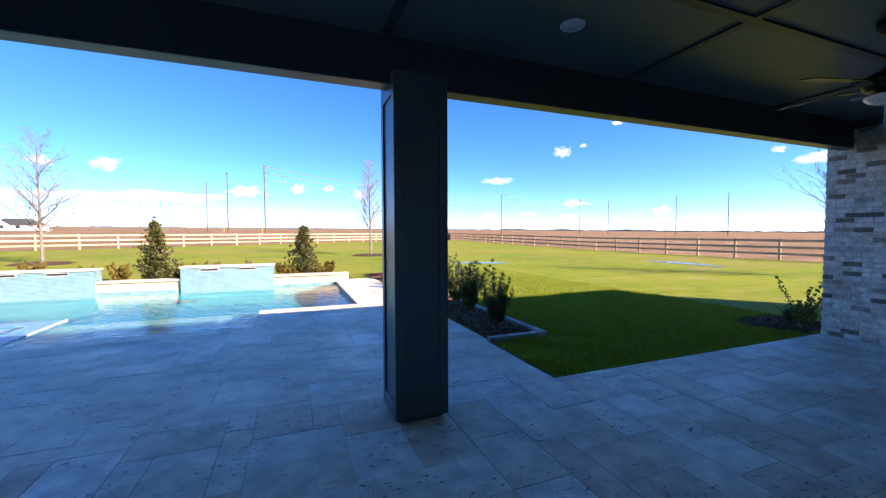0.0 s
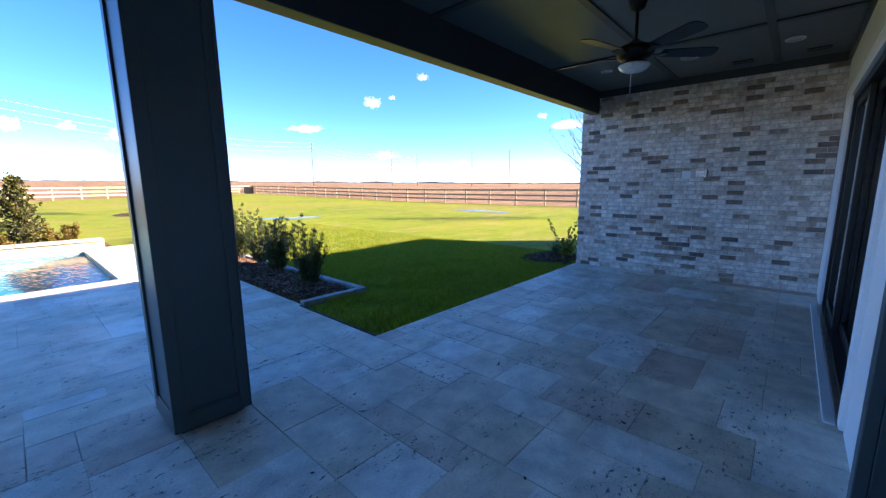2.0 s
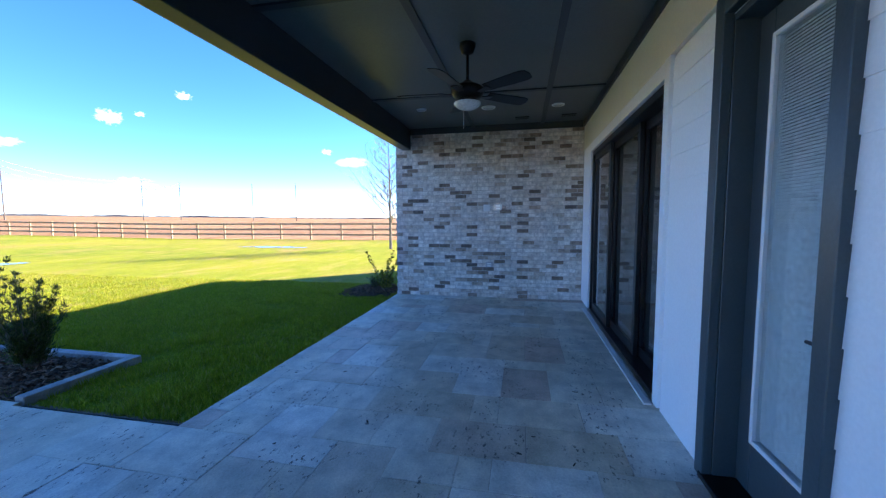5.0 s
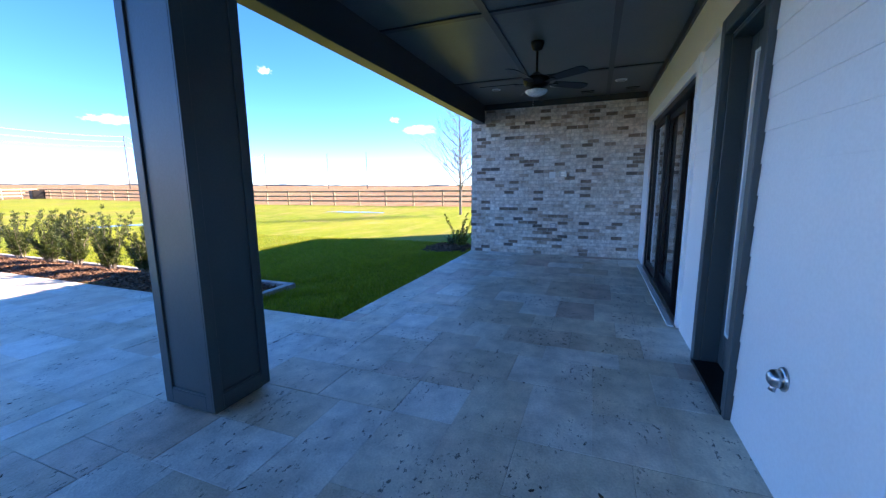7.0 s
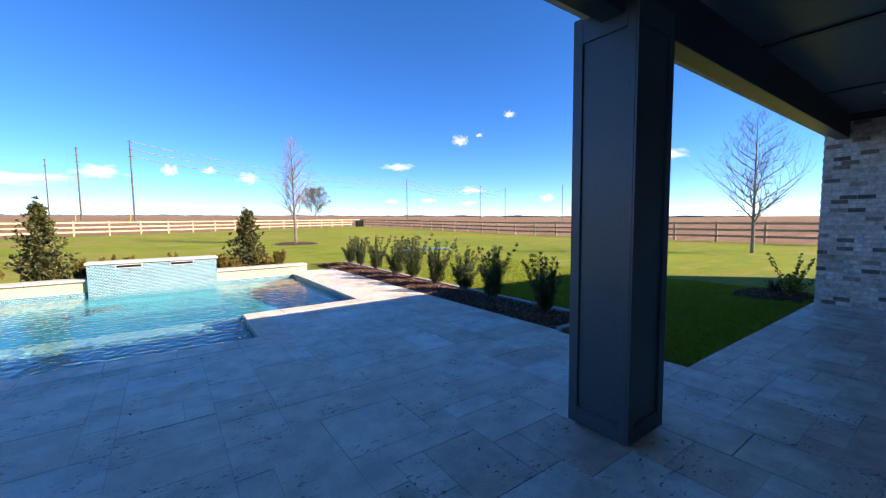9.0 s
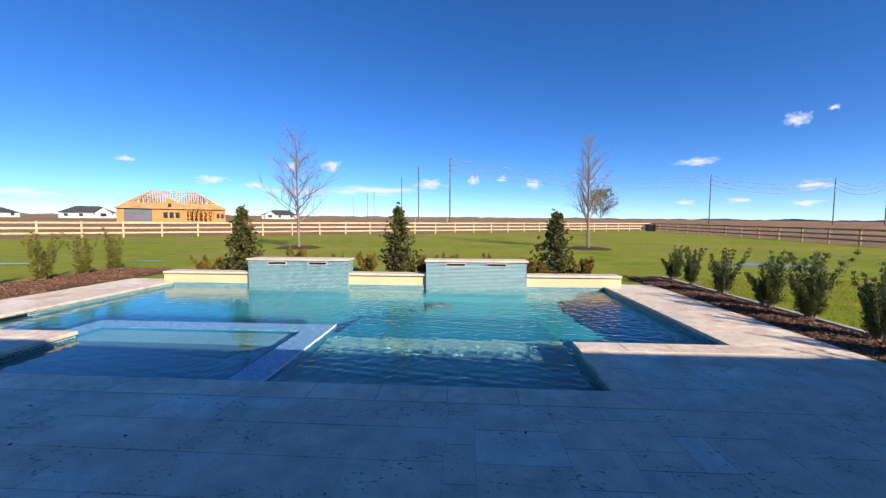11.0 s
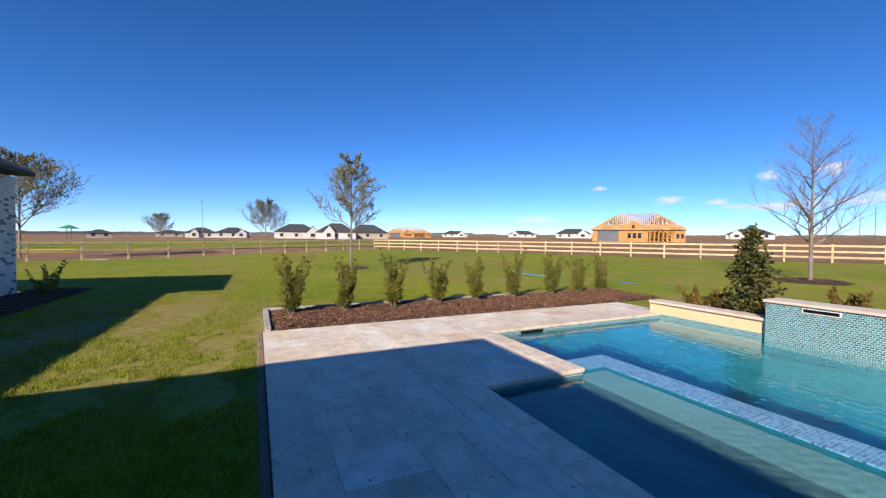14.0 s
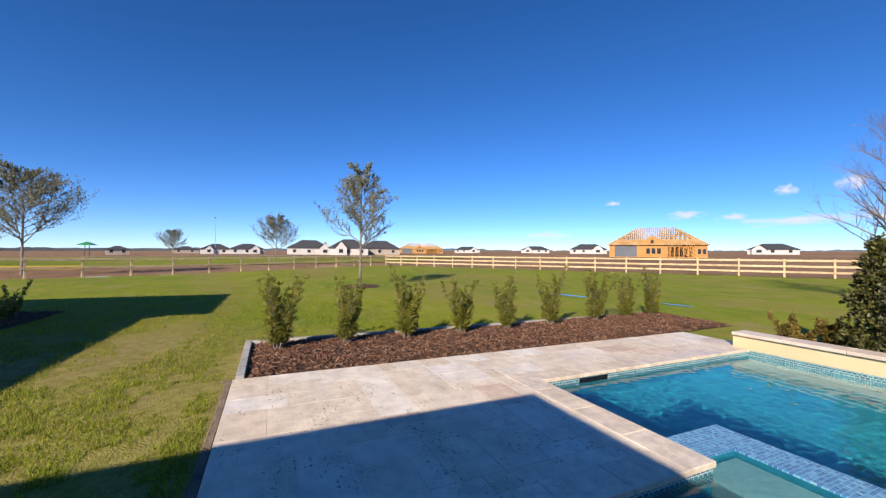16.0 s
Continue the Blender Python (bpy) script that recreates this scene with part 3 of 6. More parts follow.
# Charcoal stands for the shadow lines along the battens' edges.
structure("trim_battens", bt, M["charcoal"], "flat battens on the porch ceiling, coloured dark for their shadow lines", "trim")
structure("trim_ceiling", Shape().box(BRICK_X - 0.03, 0.20, 2.94, BRICK_X + 0.01, 3.2, CEIL, 0.003).box(1.2, 0.176, 2.94, BRICK_X - 0.03, 0.20, CEIL, 0.003), M["charcoal"], "dark board where the porch ceiling meets the walls", "trim")
structure("beam", Shape().box(-4.48, 3.2, 2.68, BRICK_X + 0.1, 3.36, 3.11, 0.006), M["charcoal"], "charcoal painted porch beam", "beam")
structure("trim_beam", Shape().box(-4.48, 3.362, 2.745, 12.4, 3.48, 3.11, 0.004), M["cream"], "cream fascia board on the outside of the porch beam", "trim")


def hip_roof(x0, y0, x1, y1, z, pitch):
    s, t = Shape(), 0.10
    s.box(x0, y0, z - t, x1, y1, z)
    r = min(x1 - x0, y1 - y0) / 2
    h = z + r * pitch
    if x1 - x0 > y1 - y0:
        a, b = (x0 + r, (y0 + y1) / 2, h), (x1 - r, (y0 + y1) / 2, h)
    else:
        a, b = ((x0 + x1) / 2, y0 + r, h), ((x0 + x1) / 2, y1 - r, h)
    zz = z + 0.002
    p = [(x0, y0, zz), (x1, y0, zz), (x1, y1, zz), (x0, y1, zz), a, b]
    f = [(0, 1, 5, 4), (1, 2, 5), (2, 3, 4, 5), (3, 0, 4)] if x1 - x0 > y1 - y0 else [(0, 1, 4), (1, 2, 5, 4), (2, 3, 5), (3, 0, 4, 5)]
    return s.add(p, f)


structure("roof", hip_roof(-4.50, -9.3, 12.7, 3.71, 3.22, 0.42), M["shingle"], "dark shingle hip roof over house and porch", "roof")
structure("roof_west", hip_roof(-13.4, -9.0, -4.52, -1.75, 3.12, 0.42), M["shingle"], "dark shingle roof of the west part", "roof")

# west wing, brick with a dark eave
wing = Shape().box(-17.75, -8.8, -0.05, -13.2, -0.95, 3.12)
structure("wall_wing", wing, M["brick_far"], "pale brick wing wall with scattered dark bricks", "wall")
structure("roof_wing", hip_roof(-18.05, -9.2, -12.7, -0.65, 3.3, 0.6), M["shingle"], "dark shingle hip roof of the brick wing", "roof")
structure("wall_east_wing", Shape().box(8.05, 3.40, -0.05, 12.1, 3.5, 3.05), M["brick_far"], "pale brick wall facing the lawn", "wall")

# ---- porch columns ----
def porch_column(at, label):
    col = thing("porch_column", at, label, "column", "porch columns")
    a, b, e = 0.222, 0.07, 0.014
    part("core", Shape().box(-a + e, -a + e, 0.03, a - e, a - e, 2.76), M["slate"], col)
    part("base_shim", Shape().box(-a + 0.04, -a + 0.04, 0.0, a - 0.04, a - 0.04, 0.03), M["charcoal"], col)
    for k in range(4):
        turn = pose(0, 0, 0, 0, 0, 90 * k)
        for nm, bx in (("stile", (-a, -a, 0.03, -a + b, -a + e, 2.765)), ("stile", (a - b, -a, 0.03, a - e - 0.001, -a + e, 2.765)), ("rail", (-a + b, -a, 0.03, a - b, -a + e, 0.13)), ("rail", (-a + b, -a, 2.60, a - b, -a + e, 2.765)), ("moulding", (-a + b, -a + 0.004, 0.13, a - b, -a + e, 0.145))):
            part(nm, Shape().box(*bx, 0.002), M["slate"], col).matrix_basis = turn
    return col


porch_column((1.46, 3.335, 0), "square slate-blue panelled porch column on the stone patio")
porch_column((-4.22, 3.345, 0), "square slate-blue panelled porch column at the porch end")

# ---- patio ----
POOL_W, POOL_E, POOL_N = -8.9, 1.82, 13.0
BAY_W, BAY_E, BAY_S, STEP_Y = -6.79, -0.1, 7.15, 8.60
PAVED = [(1.06, 0.142, BRICK_X, 3.5), (-5.0, -2.0, 1.06, 3.5), (-5.0, 3.5, 3.03, 5.04), (-10.35, 5.04, 3.08, 6.85), (-10.35, 6.85, BAY_W - 0.3, 8.3), (BAY_E + 0.3, 6.85, 3.08, 8.3), (-10.35, 8.3, POOL_W - 0.3, 13.45), (POOL_E + 0.3, 8.3, 3.08, 13.45)]
sub = Shape()
for a, b, c, d in PAVED:
    sub.box(a, b, -0.12, c, d, -0.004)
patio = structure("patio", sub, M["bed_sand"], "travertine paved patio with sandy joints", "patio")


def lay_pavers():
    xs = lines([-10.35, -9.2, -7.09, -5.0, 0.2, 1.06, 2.12, 3.03, 3.08, BRICK_X], 0.2032)
    ys = lines([-2.0, 0.142, 3.5, 5.04, 6.85, 8.3, 13.45], 0.2032)
    nx, ny = len(xs) - 1, len(ys) - 1
    free = {}
    for i in range(nx):
        for j in range(ny):
            x, y = (xs[i] + xs[i + 1]) / 2, (ys[j] + ys[j + 1]) / 2
            free[i, j] = any(a < x < c and b < y < d for a, b, c, d in PAVED)
    rng = random.Random(7)
    sizes = [(3, 2), (2, 3), (4, 2), (2, 2), (3, 3), (2, 1), (1, 2), (1, 1)]
    near, rest = [], Shape()
    for j in range(ny):
        for i in range(nx):
            if not free[i, j]:
                continue
            order = rng.choices(sizes[:5], (5, 3, 2, 3, 1), k=3) + [(2, 2), (2, 1), (1, 2), (1, 1)]
            if rng.random() < 0.12:
                order = [(2, 1), (1, 2), (1, 1)]
            for a, b in order:
                cells = [(i + p, j + q) for p in range(a) for q in range(b)]
                if all(free.get(c, False) for c in cells):
                    break
            for c in cells:
                free[c] = False
            x0, y0, x1, y1 = xs[i], ys[j], xs[i + a], ys[j + b]
            near.append((x0, y0, x1, y1, rng.uniform(-0.0010, 0.0010)))
    cache = {}
    porch_rest = Shape()
    # the stretch of porch and deck beside the column is walked closest
    near.sort(key=lambda r: min(abs((r[0] + r[2]) / 2 - 1.2) + abs((r[1] + r[3]) / 2 - 2.4), 0.9 * abs((r[0] + r[2]) / 2 + 2.6) + abs((r[1] + r[3]) / 2 - 6.0)))
    for n, (x0, y0, x1, y1, dz) in enumerate(near):
        wx, wy = round(x1 - x0, 2), round(y1 - y0, 2)
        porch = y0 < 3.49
        # the sheltered stones have wider, more worn joints
        g, c = (0.0018, 0.0026) if porch else (0.0010, 0.0012)
        if n < 300:
            if (wx, wy, porch) not in cache:
                s = Shape()
                s.box(-wx / 2 + g, -wy / 2 + g, -0.03, wx / 2 - g, wy / 2 - g, 0.0, c)
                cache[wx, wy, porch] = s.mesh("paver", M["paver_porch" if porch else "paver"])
            part("paver", cache[wx, wy, porch], None, patio).matrix_basis = pose((x0 + x1) / 2, (y0 + y1) / 2, dz)
        else:
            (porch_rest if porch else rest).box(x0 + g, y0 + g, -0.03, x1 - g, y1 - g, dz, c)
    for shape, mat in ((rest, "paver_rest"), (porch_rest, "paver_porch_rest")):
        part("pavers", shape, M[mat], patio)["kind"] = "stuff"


# ---- pool ----
d, wt = -1.0, -0.04
sh = Shape()
sh.box(POOL_W - 0.2, STEP_Y - 0.0, d - 0.15, POOL_E + 0.2, POOL_N + 0.2, d).box(BAY_W - 0.2, BAY_S - 0.2, d - 0.15, BAY_E + 0.2, STEP_Y, d)
sh.box(BAY_W - 0.2, BAY_S - 0.2, d, BAY_E + 0.2, BAY_S, wt).box(BAY_E, BAY_S, d, BAY_E + 0.2, STEP_Y - 0.2, wt).box(BAY_W - 0.2, BAY_S, d, BAY_W, STEP_Y - 0.2, wt)
sh.box(BAY_E, STEP_Y - 0.2, d, POOL_E + 0.2, STEP_Y, wt).box(POOL_W - 0.2, STEP_Y - 0.2, d, BAY_W, STEP_Y, wt)
sh.box(POOL_E, STEP_Y, d, POOL_E + 0.2, POOL_N + 0.2, wt).box(POOL_W - 0.2, STEP_Y, d, POOL_W, POOL_N + 0.2, wt).box(POOL_W, POOL_N + 0.06, d, POOL_E, POOL_N + 0.2, wt)
pool = structure("pool", sh, M["plaster"], "swimming pool with a tanning bay, its plaster tinted for water depth", "pool")
SPA_E, SPA_N, SPA_W, RIM = -3.49, 9.54, -7.33, 0.38
part("bench", Shape().box(SPA_E + 0.01, BAY_S, d, BAY_E, 9.30, -0.42, 0.02), M["plaster_ledge"], pool, "pale shallow ledge under water")
for x0, x1, y0, z0 in ((SPA_E + 0.01, BAY_E, 9.30, -0.43), (SPA_W, SPA_E + 0.009, SPA_N + 0.006, -0.80), (POOL_W, SPA_W - 0.001, 8.61, -0.7), (BAY_E + 0.001, POOL_E, 8.61, -0.7)):
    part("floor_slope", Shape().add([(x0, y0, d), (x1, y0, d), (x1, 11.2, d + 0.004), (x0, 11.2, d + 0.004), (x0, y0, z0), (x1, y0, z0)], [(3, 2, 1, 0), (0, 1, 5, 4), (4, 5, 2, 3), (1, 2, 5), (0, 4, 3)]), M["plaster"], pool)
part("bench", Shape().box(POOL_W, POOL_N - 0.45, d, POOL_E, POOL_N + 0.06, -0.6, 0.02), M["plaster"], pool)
for nm, bx, mt in (("waterline_tile", (BAY_W, BAY_S, -0.22, BAY_E, BAY_S + 0.008, wt), "tower"), ("waterline_tile", (BAY_E - 0.008, BAY_S + 0.008, -0.22, BAY_E, STEP_Y, wt), "tower_side"), ("waterline_tile", (BAY_W, BAY_S + 0.008, -0.22, BAY_W + 0.008, STEP_Y, wt), "tower_side"),
                   ("waterline_tile", (BAY_E, STEP_Y, -0.22, POOL_E - 0.008, STEP_Y + 0.008, wt), "tower"), ("waterline_tile", (POOL_W + 0.008, STEP_Y, -0.22, BAY_W, STEP_Y + 0.008, wt), "tower"), ("waterline_tile", (POOL_E - 0.008, STEP_Y, -0.22, POOL_E, POOL_N + 0.05, wt), "tower_side"), ("waterline_tile", (POOL_W, STEP_Y, -0.22, POOL_W + 0.008, POOL_N + 0.05, wt), "tower_side")):
    part(nm, Shape().box(*bx), M[mt], pool)
# Black plate on the tile stands for the shade inside the skimmer.
part("skimmer_mouth", Shape().box(POOL_W + 0.006, 9.25, -0.17, POOL_W + 0.012, 9.75, -0.06), M["black"], pool, "black plate for shade in the skimmer opening of the waterline tile")
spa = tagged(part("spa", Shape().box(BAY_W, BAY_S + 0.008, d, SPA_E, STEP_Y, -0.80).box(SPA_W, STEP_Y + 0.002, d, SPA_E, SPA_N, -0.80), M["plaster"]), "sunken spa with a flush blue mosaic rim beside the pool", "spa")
for nm, bx in (("east", (SPA_E - RIM, BAY_S + 0.01, SPA_E, SPA_N)), ("north", (SPA_W, SPA_N - RIM, SPA_E - RIM - 0.002, SPA_N)), ("west", (SPA_W, STEP_Y + 0.01, SPA_W + RIM, SPA_N - RIM - 0.002))):
    x0, y0, x1, y1 = bx
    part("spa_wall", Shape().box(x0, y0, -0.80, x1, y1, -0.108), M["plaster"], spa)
    part("rim", Shape().box(x0, y0, -0.108, x1, y1, -0.086, 0.003), M["spa_top"], spa, "blue glass mosaic rim at water level")
part("edge_strip", Shape().box(SPA_E, BAY_S + 0.01, -0.104, SPA_E + 0.016, SPA_N, -0.080, 0.003), M["white"], spa, "thin white edge strip")
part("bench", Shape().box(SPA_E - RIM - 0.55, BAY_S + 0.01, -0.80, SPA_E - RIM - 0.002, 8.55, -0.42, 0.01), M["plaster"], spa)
part("bench", Shape().box(SPA_W + RIM + 0.01, 8.61, -0.80, SPA_E - RIM - 0.002, SPA_N - RIM - 0.002, -0.24, 0.01), M["plaster_pale"], spa)
WATER_Z = -0.10
for o in (pool, spa, *pool.children, *spa.children):
    o.cycles.is_caustics_receiver = True
wat = Shape()
rip = random.Random(3)
WAVES = []
for lam, amp in ((0.42, 0.0005), (0.31, 0.0008), (0.23, 0.0012), (0.18, 0.0013), (0.14, 0.0012), (0.11, 0.0009), (0.085, 0.0005)):
    for _ in range(3):
        a = rip.uniform(0, 6.283)
        WAVES.append((math.cos(a) * 6.283 / lam, math.sin(a) * 6.283 / lam, amp * rip.uniform(0.5, 1.0), rip.uniform(0, 6.283)))
gx = np.array(lines([POOL_W, BAY_W, BAY_E, POOL_E], 0.0215))
gy = np.array(lines([BAY_S, STEP_Y, POOL_N + 0.06], 0.0215))
grid_x, grid_y = np.meshgrid(gx, gy, indexing="ij")
calm = 0.35 + 0.65 * np.clip((grid_x + 5.5) / 3.0, 0, 1)
swell = sum(a * np.sin(kx * grid_x + ky * grid_y + ph) for kx, ky, a, ph in WAVES) * calm
in_spa = (grid_x < SPA_E) & (grid_x > SPA_W) & (grid_y < SPA_N)
swell = np.where(in_spa, swell * 0.55, swell)
brim = (grid_x < SPA_E - RIM) & (grid_x > SPA_W + RIM) & (grid_y < SPA_N - RIM)
wat.v = np.stack((grid_x, grid_y, WATER_Z + 0.010 * brim + np.clip(swell, -0.03, 0.009)), -1).reshape(-1, 3).tolist()
n_y = len(gy)
for i in range(len(gx) - 1):
    for j in range(n_y - 1):
        if gy[j] < STEP_Y - 0.001 and not (BAY_W - 0.001 < gx[i] < BAY_E - 0.001):
            continue
        wat.f.append((i * n_y + j, (i + 1) * n_y + j, (i + 1) * n_y + j + 1, i * n_y + j + 1))
water = structure("water", wat, M["water"], "clear blue rippled pool water", "water", True)
water.cycles.is_caustics_caster = True
water.visible_shadow = False

# coping stones round the edge
coping = structure("pool_coping", Shape().box(BAY_W - 0.3, 6.852, -0.10, BAY_E + 0.3, BAY_S - 0.21, -0.045), M["bed_sand"], "cream stone coping with rounded edge round the pool", "coping")
CACHE = {}


def coping_run(x0, y0, x1, y1):
    along = (x1 - x0) > (y1 - y0)
    length = (x1 - x0) if along else (y1 - y0)
    n = max(1, round(length / 0.61))
    st = length / n
    key = round(st, 3)
    if key not in CACHE:
        CACHE[key] = Shape().box(-st / 2 + 0.001, -0.165, -0.045, st / 2 - 0.001, 0.165, 0.004, 0.005).mesh("coping_stone", M["coping_piece"])
    for i in range(n):
        c = (i + 0.5) * st
        at = pose(x0 + c, (y0 + y1) / 2, 0) if along else pose((x0 + x1) / 2, y0 + c, 0, 0, 0, 90)
        part("coping_stone", CACHE[key], None, coping).matrix_basis = at


for r in ((BAY_W - 0.3, 6.85, BAY_E + 0.3, BAY_S + 0.02), (BAY_E - 0.02, BAY_S + 0.02, BAY_E + 0.3, 8.3), (BAY_E - 0.02, 8.3, POOL_E + 0.3, STEP_Y + 0.02), (POOL_E - 0.02, STEP_Y + 0.02, POOL_E + 0.3, 13.05), (BAY_W - 0.3, BAY_S + 0.02, BAY_W + 0.02, 8.3), (POOL_W - 0.3, 8.3, BAY_W + 0.02, STEP_Y + 0.02), (POOL_W - 0.3, STEP_Y + 0.02, POOL_W + 0.02, 13.05)):
    coping_run(*r)


# water feature walls along the far side
def spill_tower(x0, x1):
    t = thing("spill_tower", ((x0 + x1) / 2, 13.2, -0.3), "blue glass mosaic water wall with pale stone cap and two spouts", "water feature", "pool water walls")
    h = (x1 - x0) / 2
    part("wall", Shape().box(-h, -0.22, -1.2, h, 0.22, 0.855), M["tower"], t)
    for sx in (-1, 1):
        part("end_tile", Shape().box(*((-h - 0.008, -0.222, -1.2, -h, 0.22, 0.855) if sx < 0 else (h, -0.222, -1.2, h + 0.008, 0.22, 0.855))), M["tower_side"], t)
    part("cap", Shape().box(-h - 0.04, -0.26, 0.857, h + 0.04, 0.26, 0.905, 0.008), M["coping"], t, "pale stone cap")
    for c in (-h * 0.41, h * 0.41):
        s = part("spout", Shape().box(c - 0.235, -0.245, 0.755, c + 0.235, -0.222, 0.768, 0.002).box(c - 0.235, -0.245, 0.822, c + 0.235, -0.222, 0.834, 0.002).box(c - 0.235, -0.245, 0.768, c - 0.222, -0.222, 0.822).box(c + 0.222, -0.245, 0.768, c + 0.235, -0.222, 0.822), M["white"], t, "white spout frame")
        # Slot is filled solid; the dark colour stands for shade in the recess.
        part("slot", Shape().box(c - 0.222, -0.232, 0.768, c + 0.222, -0.222, 0.822), M["bronze"], s, "dark fill for shade in the slot")
    return t


spill_tower(-6.87, -4.37)
spill_tower(-2.43, -0.04)


def low_wall(x0, x1):
    t = thing("low_wall", ((x0 + x1) / 2, 13.2, -0.3), "low cream rendered pool wall with pale stone cap", "wall", "pool low walls")
    h = (x1 - x0) / 2
    part("tile_band", Shape().box(-h, -0.145, -1.2, h, -0.12, 0.275), M["tower"], t, "blue mosaic band at the waterline")
    part("wall", Shape().box(-h, -0.12, -1.2, h, 0.18, 0.50), M["cream"], t)
    n = max(2, round(2 * h / 0.8))
    for i in range(n):
        a = -h + 2 * h * i / n
        part("cap", Shape().box(a + 0.002, -0.17, 0.502, a + 2 * h / n - 0.002, 0.22, 0.556, 0.008), M["coping"], t, "pale stone cap")
    return t


low_wall(-9.16, -6.879)
low_wall(-4.361, -2.439)
low_wall(-0.031, 2.2)


# ---- porch fittings ----
def ceiling_fan(at):
    x, y, z = at
    fan = thing("ceiling_fan", at, "dark bronze five-blade ceiling fan with an opal lamp bowl", "ceiling fan")
    part("canopy", Shape().lathe([(0.02, -0.10), (0.055, -0.085), (0.075, -0.03), (0.078, 0.0)], 18), M["bronze"], fan, "", True)
    part("downrod", Shape().tube((0, 0, -0.36), (0, 0, -0.08), 0.014, 0.014, 10), M["bronze"], fan, "", True)
    part("motor", Shape().lathe([(0.06, -0.50), (0.125, -0.49), (0.155, -0.45), (0.16, -0.41), (0.125, -0.385), (0.10, -0.375), (0.05, -0.35), (0.03, -0.33)], 24), M["bronze"], fan, "", True)
    part("switch_cup", Shape().lathe([(0.10, -0.535), (0.105, -0.52), (0.06, -0.50)], 20), M["bronze"], fan, "", True)
    part("lamp_bowl", Shape().lathe([(0.01, -0.60), (0.06, -0.595), (0.105, -0.575), (0.128, -0.55), (0.130, -0.536)], 24), M["opal"], fan, "white opal glass bowl", True)
    part("pull_chain", Shape().tube((0.09, 0.05, -0.75), (0.09, 0.05, -0.52), 0.0025, 0.0025, 5), M["steel"], fan, "thin metal pull chain")
    for k in range(5):
        t = pose(0, 0, 0, 0, 0, 72 * k + 20)
        arm = part("blade_arm", Shape().add([(0.12, -0.025, -0.47), (0.26, -0.05, -0.455), (0.26, 0.05, -0.455), (0.12, 0.025, -0.47), (0.12, -0.025, -0.462), (0.26, -0.05, -0.447), (0.26, 0.05, -0.447), (0.12, 0.025, -0.462)], [(3, 2, 1, 0), (4, 5, 6, 7), (0, 1, 5, 4), (1, 2, 6, 5), (2, 3, 7, 6), (3, 0, 4, 7)]), M["bronze"], fan)
        arm.matrix_basis = t
        s = Shape()
        out = [(0.22, -0.055), (0.45, -0.068), (0.62, -0.072), (0.67, -0.055), (0.685, 0.0), (0.67, 0.055), (0.62, 0.072), (0.45, 0.068), (0.22, 0.055)]
        lo = [(px, py, -0.447 - 0.22 * py) for px, py in out]
        hi = [(px, py, -0.440 - 0.22 * py) for px, py in out]
        n = len(out)
        s.add(lo + hi, [tuple(reversed(range(n))), tuple(range(n, 2 * n))] + [(i, (i + 1) % n, n + (i + 1) % n, n + i) for i in range(n)])
        part("blade", s, M["bronze"], fan).matrix_basis = t
    return fan


ceiling_fan((4.59, 1.69, CEIL))


def can_light(x, y, r):
    c = thing("recessed_light", (x, y, CEIL), "round white recessed ceiling light, switched off", "ceiling light", "recessed lights")
    part("trim_ring", Shape().lathe([(r * 0.78, -0.006), (r * 0.95, -0.012), (r, -0.006), (r, 0.0)], 22), M["white"], c, "", True)
    part("lens", Shape().lathe([(0.01, -0.014), (r * 0.7, -0.0125), (r * 0.78, -0.008)], 22), M["opal"], c, "", True)


for x, y, r in ((6.62, 2.67, 0.075), (6.72, 1.68, 0.105), (6.79, 0.69, 0.09), (2.46, 2.57, 0.09)):
    can_light(x, y, r)


def ceiling_vent(x, y):
    v = thing("ceiling_vent", (x, y, CEIL), "small black slatted ceiling vent", "vent", "ceiling vents")
    part("frame", Shape().box(-0.06, -0.11, -0.012, 0.06, -0.095, 0).box(-0.06, 0.095, -0.012, 0.06, 0.11, 0).box(-0.06, -0.095, -0.012, -0.048, 0.095, 0).box(0.048, -0.095, -0.012, 0.06, 0.095, 0), M["black"], v)
    part("backing", Shape().box(-0.048, -0.095, -0.004, 0.048, 0.095, -0.001), M["black"], v)
    me = Shape().box(-0.048, -0.004, -0.011, 0.048, 0.004, -0.006).mesh("slat", M["black"])
    for k in range(7):
        part("slat", me, None, v).matrix_basis = pose(0, -0.075 + k * 0.025, 0)


ceiling_vent(7.42, 1.2)
ceiling_vent(7.40, 0.48)


